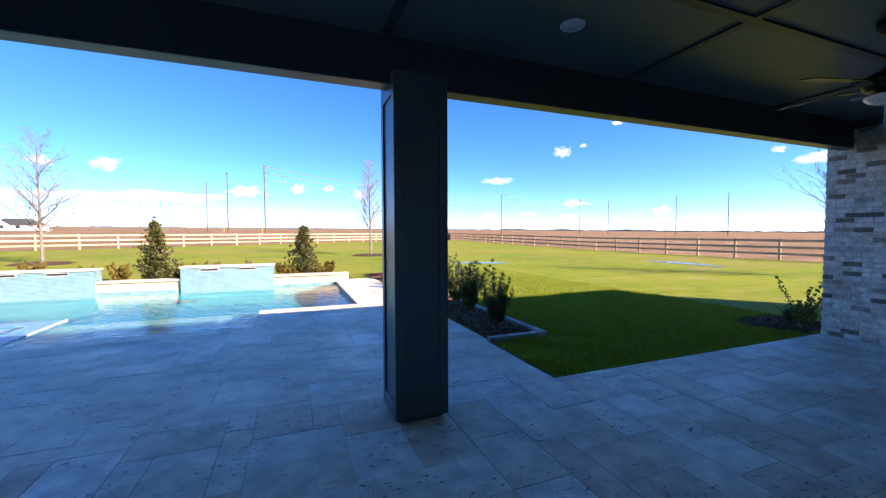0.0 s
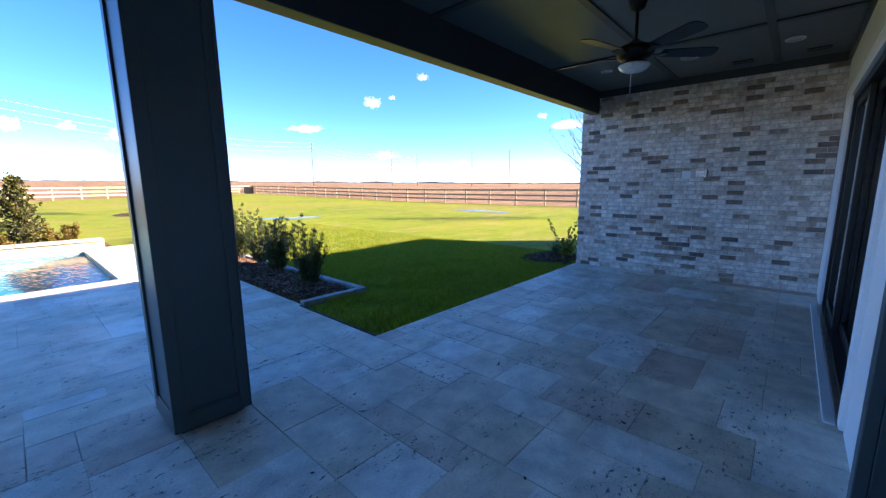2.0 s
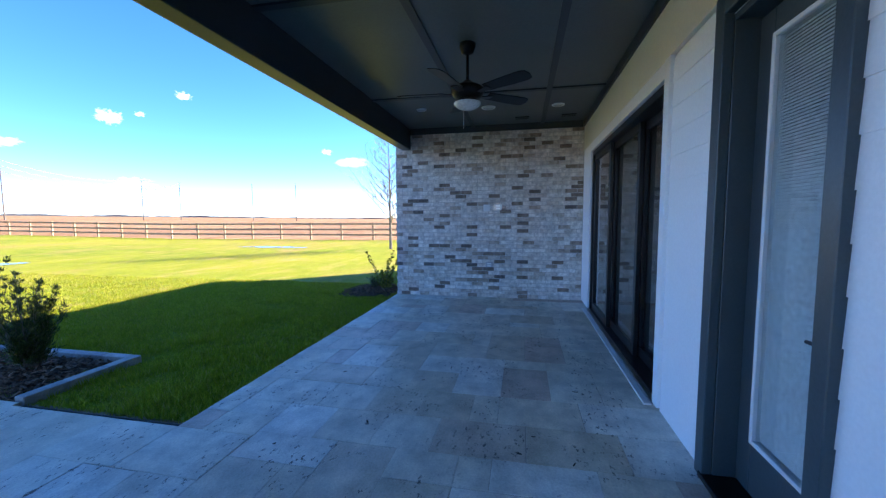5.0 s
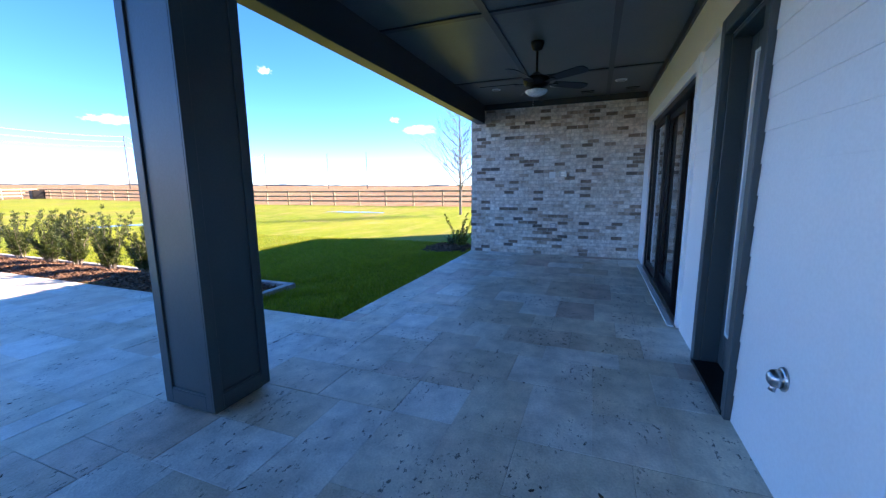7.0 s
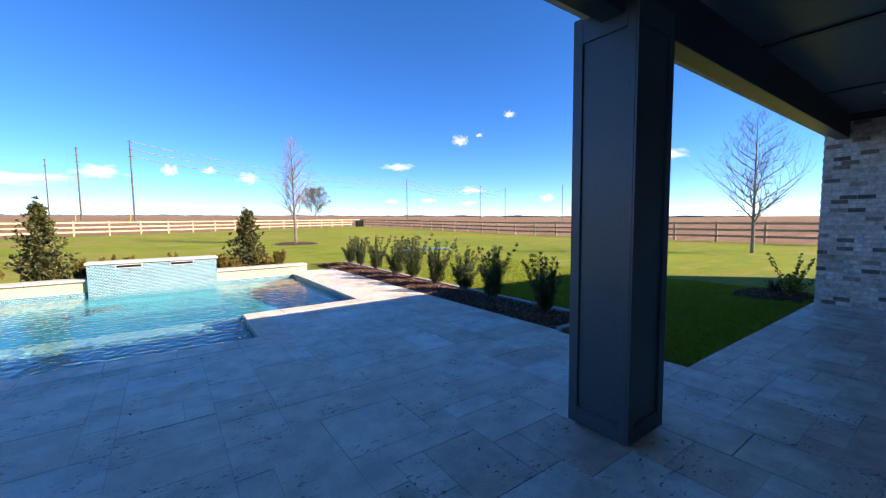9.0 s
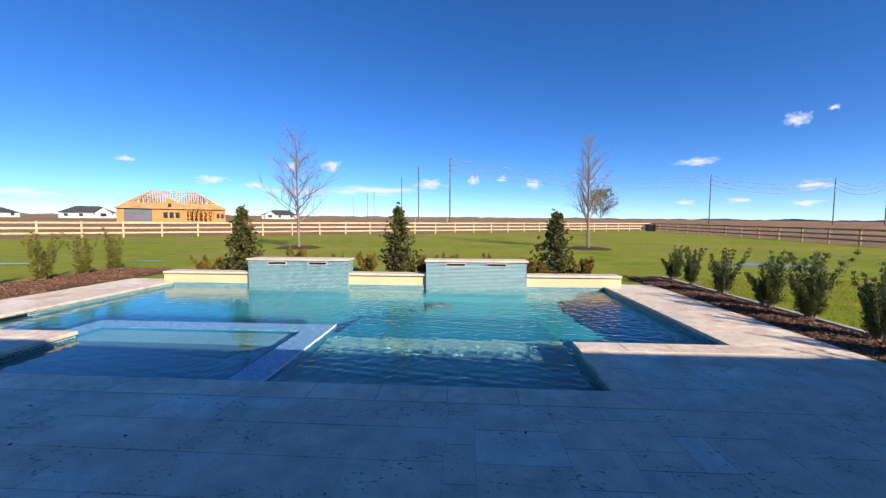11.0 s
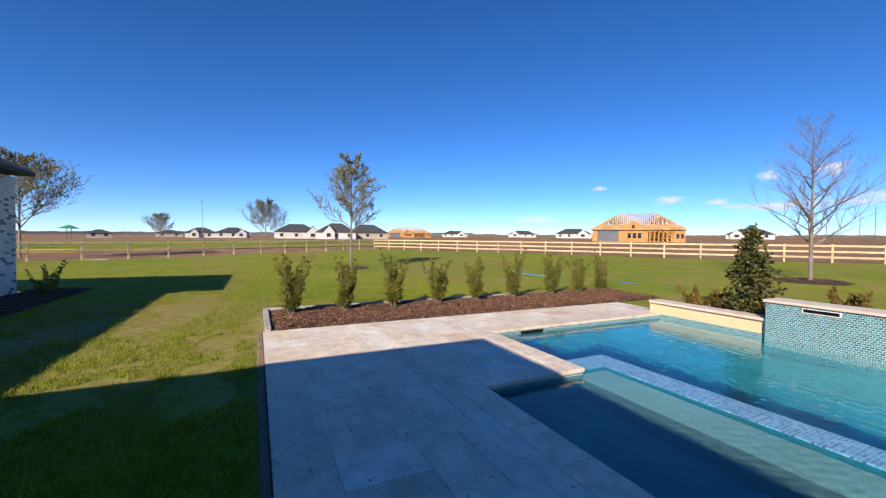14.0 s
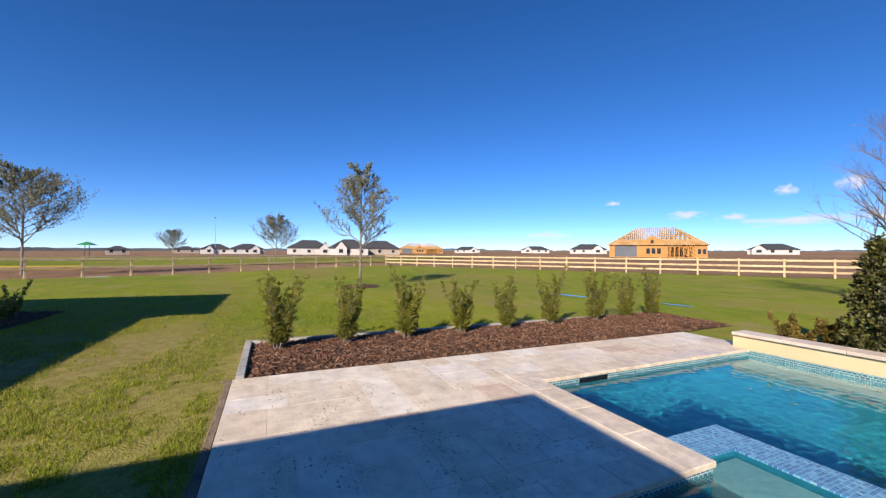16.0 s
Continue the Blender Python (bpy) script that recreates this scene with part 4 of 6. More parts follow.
def sliding_door():
    dr = tagged(part("door_1", Shape().box(4.0, -0.06, 0.0, 7.17, 0.14, 0.028, 0.003).box(4.0, -0.06, 2.36, 7.17, 0.14, 2.428, 0.003).box(4.0, -0.06, 0.028, 4.05, 0.14, 2.36, 0.003).box(7.12, -0.06, 0.028, 7.17, 0.14, 2.36, 0.003), M["black"]), "three-panel black framed sliding glass door, closed", "sliding door", "", "structure")
    part("track", Shape().box(4.0, 0.141, 0.0, 7.17, 0.185, 0.024, 0.003), M["steel"], dr, "grey metal threshold track")
    part("sill", Shape().box(3.98, 0.187, 0.0, 7.19, 0.245, 0.014, 0.003), M["white"], dr, "pale sill strip before the track")
    for x0, x1, y in ((6.06, 7.12, 0.09), (5.02, 6.14, 0.035), (4.05, 5.10, -0.02)):
        st = 0.075
        leaf = part("leaf", Shape().box(x0, y - 0.022, 0.03, x0 + st, y + 0.022, 2.358, 0.003).box(x1 - st, y - 0.022, 0.03, x1, y + 0.022, 2.358, 0.003).box(x0 + st, y - 0.022, 0.03, x1 - st, y + 0.022, 0.13, 0.003).box(x0 + st, y - 0.022, 2.28, x1 - st, y + 0.022, 2.358, 0.003), M["black"], dr)
        pane = part("pane", Shape().box(x0 + st, y - 0.004, 0.13, x1 - st, y + 0.004, 2.28), M["glass"], leaf, "clear reflecting glass")
        pane.visible_shadow = False
    return dr


sliding_door()


def porch_door():
    c = Shape().box(2.31, 0.142, 0.0, 2.39, 0.192, 2.55, 0.004).box(3.13, 0.142, 0.0, 3.22, 0.192, 2.55, 0.004).box(2.39, 0.142, 2.44, 3.13, 0.192, 2.55, 0.004)
    structure("trim_door", c, M["slate"], "slate-blue casing round the porch door", "trim")
    j = Shape().box(2.36, -0.02, 0.03, 2.395, 0.141, 2.44, 0.003).box(3.125, -0.02, 0.03, 3.16, 0.141, 2.44, 0.003).box(2.395, -0.02, 2.405, 3.125, 0.141, 2.44, 0.003)
    dr = tagged(part("door_2", j, M["slate"]), "slate-blue porch door with full glass and inner blind, closed", "door", "", "structure")
    part("threshold", Shape().box(2.36, -0.02, 0.0, 3.16, 0.20, 0.03, 0.004), M["bronze"], dr, "dark bronze threshold")
    x0, x1, y0, y1 = 2.397, 3.123, -0.015, 0.03
    leaf = part("leaf", Shape().box(x0, y0, 0.035, 2.535, y1, 2.40, 0.003).box(3.005, y0, 0.035, x1, y1, 2.40, 0.003).box(2.535, y0, 0.035, 3.005, y1, 0.30, 0.003).box(2.535, y0, 2.28, 3.005, y1, 2.40, 0.003), M["slate"], dr)
    part("glazing_bead", Shape().box(2.535, y0, 0.30, 2.56, y1 + 0.012, 2.28, 0.004).box(2.98, y0, 0.30, 3.005, y1 + 0.012, 2.28, 0.004).box(2.56, y0, 0.30, 2.98, y1 + 0.012, 0.325, 0.004).box(2.56, y0, 2.255, 2.98, y1 + 0.012, 2.28, 0.004), M["white"], leaf, "pale glazing bead")
    pane = part("pane", Shape().box(2.56, 0.016, 0.325, 2.98, 0.022, 2.255), M["glass"], leaf, "clear reflecting glass")
    pane.visible_shadow = False
    me = Shape().add([(2.562, 0.004, 0), (2.978, 0.004, 0), (2.978, -0.004, 0.0145), (2.562, -0.004, 0.0145), (2.562, 0.0055, 0.0005), (2.978, 0.0055, 0.0005), (2.978, -0.0025, 0.015), (2.562, -0.0025, 0.015)], [(3, 2, 1, 0), (4, 5, 6, 7), (0, 1, 5, 4), (1, 2, 6, 5), (2, 3, 7, 6), (3, 0, 4, 7)]).mesh("slat", M["blind"])
    for k in range(128):
        part("slat", me, None, leaf).matrix_basis = pose(0, 0, 0.33 + k * 0.015)
    h = part("door_handle", Shape().lathe([(0.028, 0.0), (0.028, 0.008), (0.012, 0.012), (0.012, 0.05)], 14), M["black"], leaf, "black lever handle")
    h.matrix_basis = pose(2.465, y1, 0.95, -90, 0, 0)
    part("lever", Shape().tube((2.465, y1 + 0.045, 0.95), (2.60, y1 + 0.045, 0.945), 0.010, 0.008, 8), M["black"], leaf, "black lever handle")
    return dr


porch_door()


def hose_bib(at):
    b = thing("hose_bib", at, "chrome outdoor hose tap with dome cover on the siding", "tap")
    turn = pose(0, 0, 0, -90, 0, 0)
    part("escutcheon", Shape().lathe([(0.055, 0.0), (0.055, 0.006), (0.045, 0.014)], 18), M["steel"], b, "", True).matrix_basis = turn
    part("body", Shape().lathe([(0.040, 0.012), (0.042, 0.03), (0.036, 0.048), (0.02, 0.06), (0.006, 0.063)], 16), M["steel"], b, "", True).matrix_basis = turn
    part("spout", Shape().tube((0, 0.03, -0.03), (0, 0.04, -0.06), 0.013, 0.015, 10), M["steel"], b, "", True)


hose_bib((1.745, 0.158, 0.55))


def wall_plate(y, z, w, h, depth, mat, nm, label, cat):
    p = thing(nm, (BRICK_X - 0.003, y, z), label, cat)
    part("plate", Shape().box(-depth, -w / 2, -h / 2, 0.0, w / 2, h / 2, 0.003), M[mat], p)
    part("socket", Shape().box(-depth - 0.004, -w / 4, -h / 3, -depth, w / 4, -h / 12, 0.001), M["white"], p)
    part("socket", Shape().box(-depth - 0.004, -w / 4, h / 12, -depth, w / 4, h / 3, 0.001), M["white"], p)


wall_plate(1.80, 1.61, 0.12, 0.12, 0.012, "white", "outlet", "white weatherproof outlet plate on the brick", "outlet")
wall_plate(1.60, 1.62, 0.14, 0.11, 0.06, "steel", "outlet_box", "grey metal outdoor outlet box on the brick", "outlet")
wall_plate(1.75, 0.60, 0.13, 0.09, 0.05, "steel", "outlet_box", "small grey metal outlet box low on the brick", "outlet")


# ---- planting ----
def leaves_on(rng, shape, p, d, count, length, width, spread):
    for _ in range(count):
        ax = Vector((rng.gauss(0, 1), rng.gauss(0, 1), rng.gauss(0, 0.7)))
        v = (d * 0.9 + ax * spread).normalized()
        side = v.cross(Vector((rng.gauss(0, 1), rng.gauss(0, 1), rng.gauss(0, 1)))).normalized() * width * rng.uniform(0.7, 1.2)
        q = p + Vector((rng.gauss(0, 0.01), rng.gauss(0, 0.01), rng.gauss(0, 0.012)))
        l = length * rng.uniform(0.6, 1.25)
        shape.add([q, q + v * l * 0.5 + side, q + v * l, q + v * l * 0.5 - side], [(0, 1, 2, 3)])


def shrub_meshes(seed, height, spread, stems, leaf_len, leaf_w, mat, dens=5, flare=1.0):
    rng = random.Random(seed)
    wood, leaf = Shape(), Shape()
    for k in range(stems):
        a = rng.uniform(0, 6.283)
        stray = k < max(2, stems // 5)
        out = spread * (rng.uniform(0.6, 1.2) if stray else rng.uniform(0.1, 0.75))
        top = height * (rng.uniform(0.75, 1.05) if stray else rng.uniform(0.35, 0.9)) * (1 - 0.15 * out / spread)
        p = Vector((math.cos(a), math.sin(a), 0.0)) * spread * rng.uniform(0.0, 0.22)
        end = Vector((math.cos(a) * out, math.sin(a) * out, top))
        n, last = 11, p
        for i in range(1, n + 1):
            f = i / n
            q = Vector((p.x + end.x * f ** (1.5 / flare), p.y + end.y * f ** (1.5 / flare), end.z * f)) + Vector((rng.gauss(0, 0.008), rng.gauss(0, 0.008), 0))
            wood.tube(last, q, 0.008 * (1.15 - f), 0.008 * (1.05 - f) + 0.0008, 4, False)
            d = (q - last).normalized()
            if f > 0.02:
                for _ in range(3 if f < 0.5 else 2):
                    side = Vector((rng.gauss(0, 1), rng.gauss(0, 1), rng.uniform(0.5, 1.7))).normalized()
                    r = 0.10 * height * rng.uniform(0.35, 1.0) * (1.35 - 1.1 * f)
                    tip = q + side * r
                    wood.tube(q, tip, 0.003, 0.001, 3, False)
                    for u in (0.35, 0.65, 1.0):
                        leaves_on(rng, leaf, q.lerp(tip, u), (side + d * 0.5).normalized(), dens - 1, leaf_len * (1.1 - 0.35 * f), leaf_w, 0.38)
                leaves_on(rng, leaf, q, d, dens, leaf_len * (1.1 - 0.35 * f), leaf_w, 0.42)
            last = q
    return wood.mesh("wood", M["bark"]), leaf.mesh("foliage", M[mat])


def plant(meshes, name, x, y, z, scale, turn, label, category, group):
    t = thing(name, (x, y, z), label, category, group, "", turn)
    t.scale = scale if isinstance(scale, tuple) else (scale,) * 3
    part("wood", meshes[0], None, t)
    part("foliage", meshes[1], None, t)
    return t


east_kinds = [shrub_meshes(20 + k, 1.0, 0.31, 17, 0.055, 0.0045, "leaf_yew", 6, 1.1) for k in range(3)]
west_kinds = [shrub_meshes(40 + k, 1.0, 0.24, 18, 0.050, 0.0046, "leaf_shrub", 7) for k in range(3)]
rng = random.Random(5)
for k, (x, y, s) in enumerate(((3.58, 5.72, 0.95), (3.72, 6.98, 1.05), (3.80, 7.95, 1.02), (3.82, 8.92, 1.02), (3.88, 10.0, 1.15), (3.86, 10.85, 1.12), (3.95, 12.2, 1.0), (4.0, 13.4, 1.0), (4.02, 14.3, 1.0))):
    plant(east_kinds[k % 3], "shrub", x, y, 0.03, (s * 1.12, s * 1.12, s * 1.12), rng.uniform(0, 360), "upright dark green shrub with feathery shoots in bark mulch", "shrub", "east bed shrubs")
for k, (y, s) in enumerate(((5.58, 1.22), (6.66, 1.05), (7.80, 1.12), (8.97, 1.08), (10.1, 1.02), (11.3, 1.12), (12.65, 1.22), (13.7, 1.05), (14.7, 1.08))):
    plant(west_kinds[k % 3], "shrub", -11.75 - 0.04 * k, y, 0.03, (s * 1.4, s * 1.4, s * 1.22), rng.uniform(0, 360), "upright olive-green shrub with golden tips in bark mulch", "shrub", "west bed shrubs")


def holly(seed, x, y, h, w):
    rng = random.Random(seed)
    wood, leaf = Shape(), Shape()
    wood.tube((0, 0, 0), (0, 0, h * 0.95), 0.035, 0.006, 7)
    lobes = [rng.uniform(0.72, 1.2) for _ in range(21)]
    for _ in range(165):
        f = rng.uniform(0.03, 0.98) ** 1.1
        a = rng.uniform(0, 6.283)
        lobe = lobes[int(a / 6.284 * 7) + 7 * min(2, int(f * 3))]
        reach = 1.12 * w * (1.02 - f) ** 0.82 * lobe * rng.uniform(0.5, 1.12) * min(1.0, 0.75 + f * 3)
        p = Vector((0, 0, h * f * 0.95))
        tip = p + Vector((math.cos(a) * reach, math.sin(a) * reach, reach * 0.35 + 0.06 * h * f))
        wood.tube(p, tip, 0.008, 0.002, 3, False)
        d = (tip - p).normalized()
        for u in (0.3, 0.5, 0.7, 0.86, 1.0):
            leaves_on(rng, leaf, p.lerp(tip, u) + Vector((rng.gauss(0, 0.035), rng.gauss(0, 0.035), rng.gauss(0, 0.05))), d, 9, 0.075, 0.021, 0.9)
    t = thing("holly", (x, y, 0.02), "conical dark glossy holly standing behind the pool wall", "shrub", "hollies")
    part("trunk", wood, M["bark"], t)
    part("foliage", leaf, M["leaf_holly"], t)


holly(61, -7.62, 14.0, 1.85, 0.58)
holly(62, -3.28, 14.0, 1.85, 0.60)
holly(63, 0.86, 14.0, 1.72, 0.53)
gold_kinds = [shrub_meshes(80 + k, 0.45, 0.22, 12, 0.045, 0.012, "leaf_gold", 5, 1.5) for k in range(2)]
for k, (x, y, s) in enumerate(((-8.6, 13.9, 0.9), (-8.25, 14.2, 0.8), (-7.05, 13.75, 0.7), (-6.3, 14.6, 1.1), (-5.4, 14.7, 0.9), (-4.1, 13.9, 1.0), (-2.55, 13.85, 1.0), (-1.9, 14.7, 0.9), (-0.9, 14.7, 0.9), (0.2, 13.8, 0.9), (1.35, 13.8, 0.8), (1.65, 14.1, 0.9), (0.5, 13.65, 0.7))):
    plant(gold_kinds[k % 2], "low_shrub", x, y, 0.02, s * 1.6, rng.uniform(0, 360), "low golden-leaved shrub in the bed behind the pool", "shrub", "golden shrubs")


def tree_meshes(seed, h, crown, twigs, leaf_mat=None, per=0, upright=0.75, low=0.28):
    rng = random.Random(seed)
    wood, leaf = Shape(), Shape()

    def limb(p, d, length, r, depth):
        n = 4 if depth < 2 else 3
        q = p
        for i in range(n):
            d2 = (d + Vector((rng.gauss(0, 0.10), rng.gauss(0, 0.10), rng.gauss(0.04, 0.06)))).normalized()
            e = q + d2 * (length / n)
            r0, r1 = r * (1 - 0.75 * i / n), r * (1 - 0.75 * (i + 1) / n)
            wood.tube(q, e, r0, r1, 6 if depth == 0 else (4 if depth == 1 else 3), False)
            if depth < 3 and (i > 0 or depth > 0):
                for _ in range((3 if depth == 1 else 2) if depth else 0):
                    a = Vector((rng.gauss(0, 1), rng.gauss(0, 1), rng.gauss(0.35, 0.5))).normalized()
                    limb(e, (d2 * 0.75 + a * 0.75).normalized(), length * rng.uniform(0.32, 0.55), max(r1 * 0.55, 0.0035), depth + 1)
            if leaf_mat and depth >= 2:
                leaves_on(rng, leaf, e, d2, per, 0.058, 0.016, 0.9)
            q, d = e, d2
    p = Vector((0, 0, 0))
    top = Vector((rng.gauss(0, 0.08), rng.gauss(0, 0.08), h))
    steps = 12
    for i in range(steps):
        a, b = p.lerp(top, i / steps), p.lerp(top, (i + 1) / steps)
        wood.tube(a, b, 0.012 * h * (1 - i / steps) + 0.008, 0.012 * h * (1 - (i + 1) / steps) + 0.008, 7, False)
    for k in range(twigs):
        f = low + (0.97 - low) * (k + rng.random()) / twigs
        a = k * 2.4 + rng.uniform(-0.4, 0.4)
        d = Vector((math.cos(a) * (1.1 - upright), math.sin(a) * (1.1 - upright), upright)).normalized()
        limb(p.lerp(top, f), d, crown * (1.08 - f) ** 0.7 * rng.uniform(0.8, 1.2), 0.0075 * h * (1.05 - f) + 0.004, 1)
    return wood.mesh("trunk", M["bark"]), (leaf.mesh("foliage", M[leaf_mat]) if leaf_mat else None)


def tree(meshes, x, y, turn, scale, label, group="young trees"):
    t = thing("tree", (x, y, height(x, y) - 0.02), label, "tree", group, "", turn)
    t.scale = (scale,) * 3
    part("trunk", meshes[0], None, t)
    if meshes[1]:
        part("foliage", meshes[1], None, t)


bare = [tree_meshes(101, 6.0, 2.3, 30, None, 0, 0.44, 0.20), tree_meshes(102, 6.0, 1.9, 30, None, 0, 0.64, 0.20)]
tree(bare[0], -10.55, 24.2, 20, 1.02, "bare young tree with fine pale branches on the lawn")
tree(bare[1], 5.45, 26.3, 80, 1.05, "slim bare young tree with upswept branches on the lawn")
tree(bare[0], 18.6, 7.4, 200, 0.92, "bare young tree with fine pale branches beyond the porch")
sparse = tree_meshes(103, 5.5, 2.2, 20, "leaf_grey", 6, 0.5, 0.3)
tree(sparse, -23.6, 9.4, 0, 1.0, "young tree with sparse grey-green leaves on the lawn")
leafy = tree_meshes(104, 5.6, 3.0, 24, "leaf_grey", 11, 0.4, 0.26)
tree(leafy, -40.5, -10.0, 40, 1.25, "round-headed tree with thin olive leaves by the fence")
tree(leafy, -62.0, 6.0, 130, 1.1, "round-headed tree with thin olive leaves past the fence")
tree(leafy, -90.0, -11.0, 250, 0.95, "round-headed tree with thin olive leaves far off")
tree(leafy, 17.4, 60.0, 90, 1.0, "small leafy tree near the fence corner")


def mulch_bed(name, x0, y0, x1, y1, lift, label, chips, seed, round_off=False):
    rng = random.Random(seed)
    nx, ny = max(4, int((x1 - x0) / 0.12)), max(4, int((y1 - y0) / 0.12))
    s = Shape()
    cx, cy = (x0 + x1) / 2, (y0 + y1) / 2

    def top(x, y):
        e = min(x - x0, x1 - x, y - y0, y1 - y)
        if round_off:
            e = (1 - math.hypot((x - cx) / (x1 - x0) * 2, (y - cy) / (y1 - y0) * 2)) * (x1 - x0) / 2
        base = height(x, y) if lift is None else max(lift, height(x, y))
        return base + 0.07 * min(1.0, max(-0.5, 0.25 + e / 0.35)) + 0.02 * noise.noise((x * 6, y * 6, 3)) + 0.012 * noise.noise((x * 19, y * 19, 5))
    for j in range(ny + 1):
        for i in range(nx + 1):
            x, y = x0 + (x1 - x0) * i / nx, y0 + (y1 - y0) * j / ny
            s.v.append((x, y, top(x, y)))
    s.f = [(j * (nx + 1) + i, j * (nx + 1) + i + 1, (j + 1) * (nx + 1) + i + 1, (j + 1) * (nx + 1) + i) for j in range(ny) for i in range(nx)]
    bed = structure(name, s, M["mulch"], label, "garden bed", True)
    c = Shape()
    for _ in range(chips):
        x, y = rng.uniform(x0, x1), rng.uniform(y0, y1)
        if round_off and math.hypot((x - cx) / (x1 - x0) * 2, (y - cy) / (y1 - y0) * 2) > 0.95:
            continue
        z = top(x, y) + rng.uniform(0.0, 0.015)
        a, l, wd, ti = rng.uniform(0, 6.283), rng.uniform(0.015, 0.045), rng.uniform(0.005, 0.012), rng.gauss(0, 0.35)
        u = Vector((math.cos(a), math.sin(a), ti)) * l
        v = Vector((-math.sin(a), math.cos(a), rng.gauss(0, 0.3))) * wd
        o, n = Vector((x, y, z)), Vector((0, 0, 0.006))
        c.add([o - u - v, o + u - v, o + u + v, o - u + v, o - u - v + n, o + u - v + n, o + u + v + n, o - u + v + n], [(4, 5, 6, 7), (0, 1, 5, 4), (1, 2, 6, 5), (2, 3, 7, 6), (3, 0, 4, 7)])
    if chips:
        ob = part("bark_chips", c, M["chip"], bed)
        ob["kind"] = "stuff"


mulch_bed("bed_east", 3.09, 5.13, 3.98, 14.9, -0.05, "bark mulch bed with a row of shrubs beside the pool deck", 9000, 1)
mulch_bed("bed_west", -12.45, 5.2, -10.36, 15.2, -0.05, "bark mulch bed with a row of shrubs at the deck's west end", 12000, 2)
mulch_bed("bed_north", -9.4, 13.47, 2.4, 15.0, -0.03, "mulched bed behind the pool walls", 3000, 3)
mulch_bed("bed_brick_end", 7.6, 3.52, 8.9, 4.75, -0.05, "dark mulch patch at the end of the brick wall", 900, 4, True)
mulch_bed("bed_wing", -18.4, -0.94, -13.6, 0.5, -0.05, "dark mulch strip along the brick wing", 1500, 5)
mulch_bed("tree_ring_1", -11.7, 23.1, -9.4, 25.3, None, "mulch ring round a young tree", 300, 6, True)
mulch_bed("tree_ring_2", 4.2, 25.2, 6.7, 27.4, None, "mulch ring round a young tree", 300, 7, True)
mulch_bed("tree_ring_3", -24.5, 8.5, -22.7, 10.3, None, "mulch ring round a young tree", 300, 8, True)


def edging(x0, y0, x1, y1, owner):
    n = max(1, round(math.hypot(x1 - x0, y1 - y0) / 0.30))
    st = math.hypot(x1 - x0, y1 - y0) / n
    me = Shape().box(-st / 2 + 0.002, -0.05, -0.12, st / 2 - 0.002, 0.05, 0.03, 0.006).mesh("edging_stone", M["edging"])
    turn = math.degrees(math.atan2(y1 - y0, x1 - x0))
    for i in range(n):
        f = (i + 0.5) / n
        part("edging_stone", me, None, owner).matrix_basis = pose(x0 + (x1 - x0) * f, y0 + (y1 - y0) * f, 0, 0, 0, turn)


border = structure("bed_border", Shape().box(3.99, 5.15, -0.14, 4.07, 14.9, -0.06), M["bed_sand"], "grey stone edging round the garden beds", "edging")
edging(4.03, 5.13, 4.03, 14.9, border)
edging(3.1, 5.08, 4.08, 5.08, border)
edging(-12.55, 5.12, -10.38, 5.12, border)
edging(-12.5, 5.17, -12.5, 15.2, border)
structure("lawn_gap", Shape().box(-10.40, 4.96, -0.12, -5.02, 5.036, -0.022, 0.01).box(-10.46, 4.90, -0.12, -10.402, 5.06, -0.03, 0.01), M["soil"], "bare soil strip along the deck's edge", "soil")
# Black strip added for the shade in the gap beside the paving.
structure("lawn_edging", Shape().box(3.085, 3.5, -0.12, 3.095, 5.02, -0.03).box(3.04, 3.505, -0.12, BRICK_X, 3.515, -0.03), M["gap_black"], "thin black strip standing for the shaded gap between lawn and paving", "edging")
structure("lawn_gap_porch", Shape().box(3.096, 3.516, -0.12, 3.16, 5.02, -0.043, 0.008).box(3.161, 3.516, -0.12, BRICK_X, 3.58, -0.043, 0.008), M["soil"], "bare dark soil gap between lawn and porch paving", "soil")
brick_end = shrub_meshes(90, 0.85, 0.42, 9, 0.05, 0.02, "leaf_shrub", 2)
plant(brick_end, "shrub", 8.15, 3.88, 0.0, 1.0, 30, "thin leafy shrub at the end of the brick wall", "shrub", "corner shrubs")
plant(east_kinds[1], "shrub", 8.4, 4.15, 0.0, (0.75, 0.75, 0.3), 100, "low spreading dark shrub in mulch by the brick wall", "shrub", "corner shrubs")
plant(brick_end, "shrub", -17.6, -0.2, 0.0, 1.1, 80, "thin leafy shrub beside the brick wing", "shrub", "corner shrubs")
plant(brick_end, "shrub", -16.6, 0.0, 0.0, 0.9, 200, "thin leafy shrub beside the brick wing", "shrub", "corner shrubs")


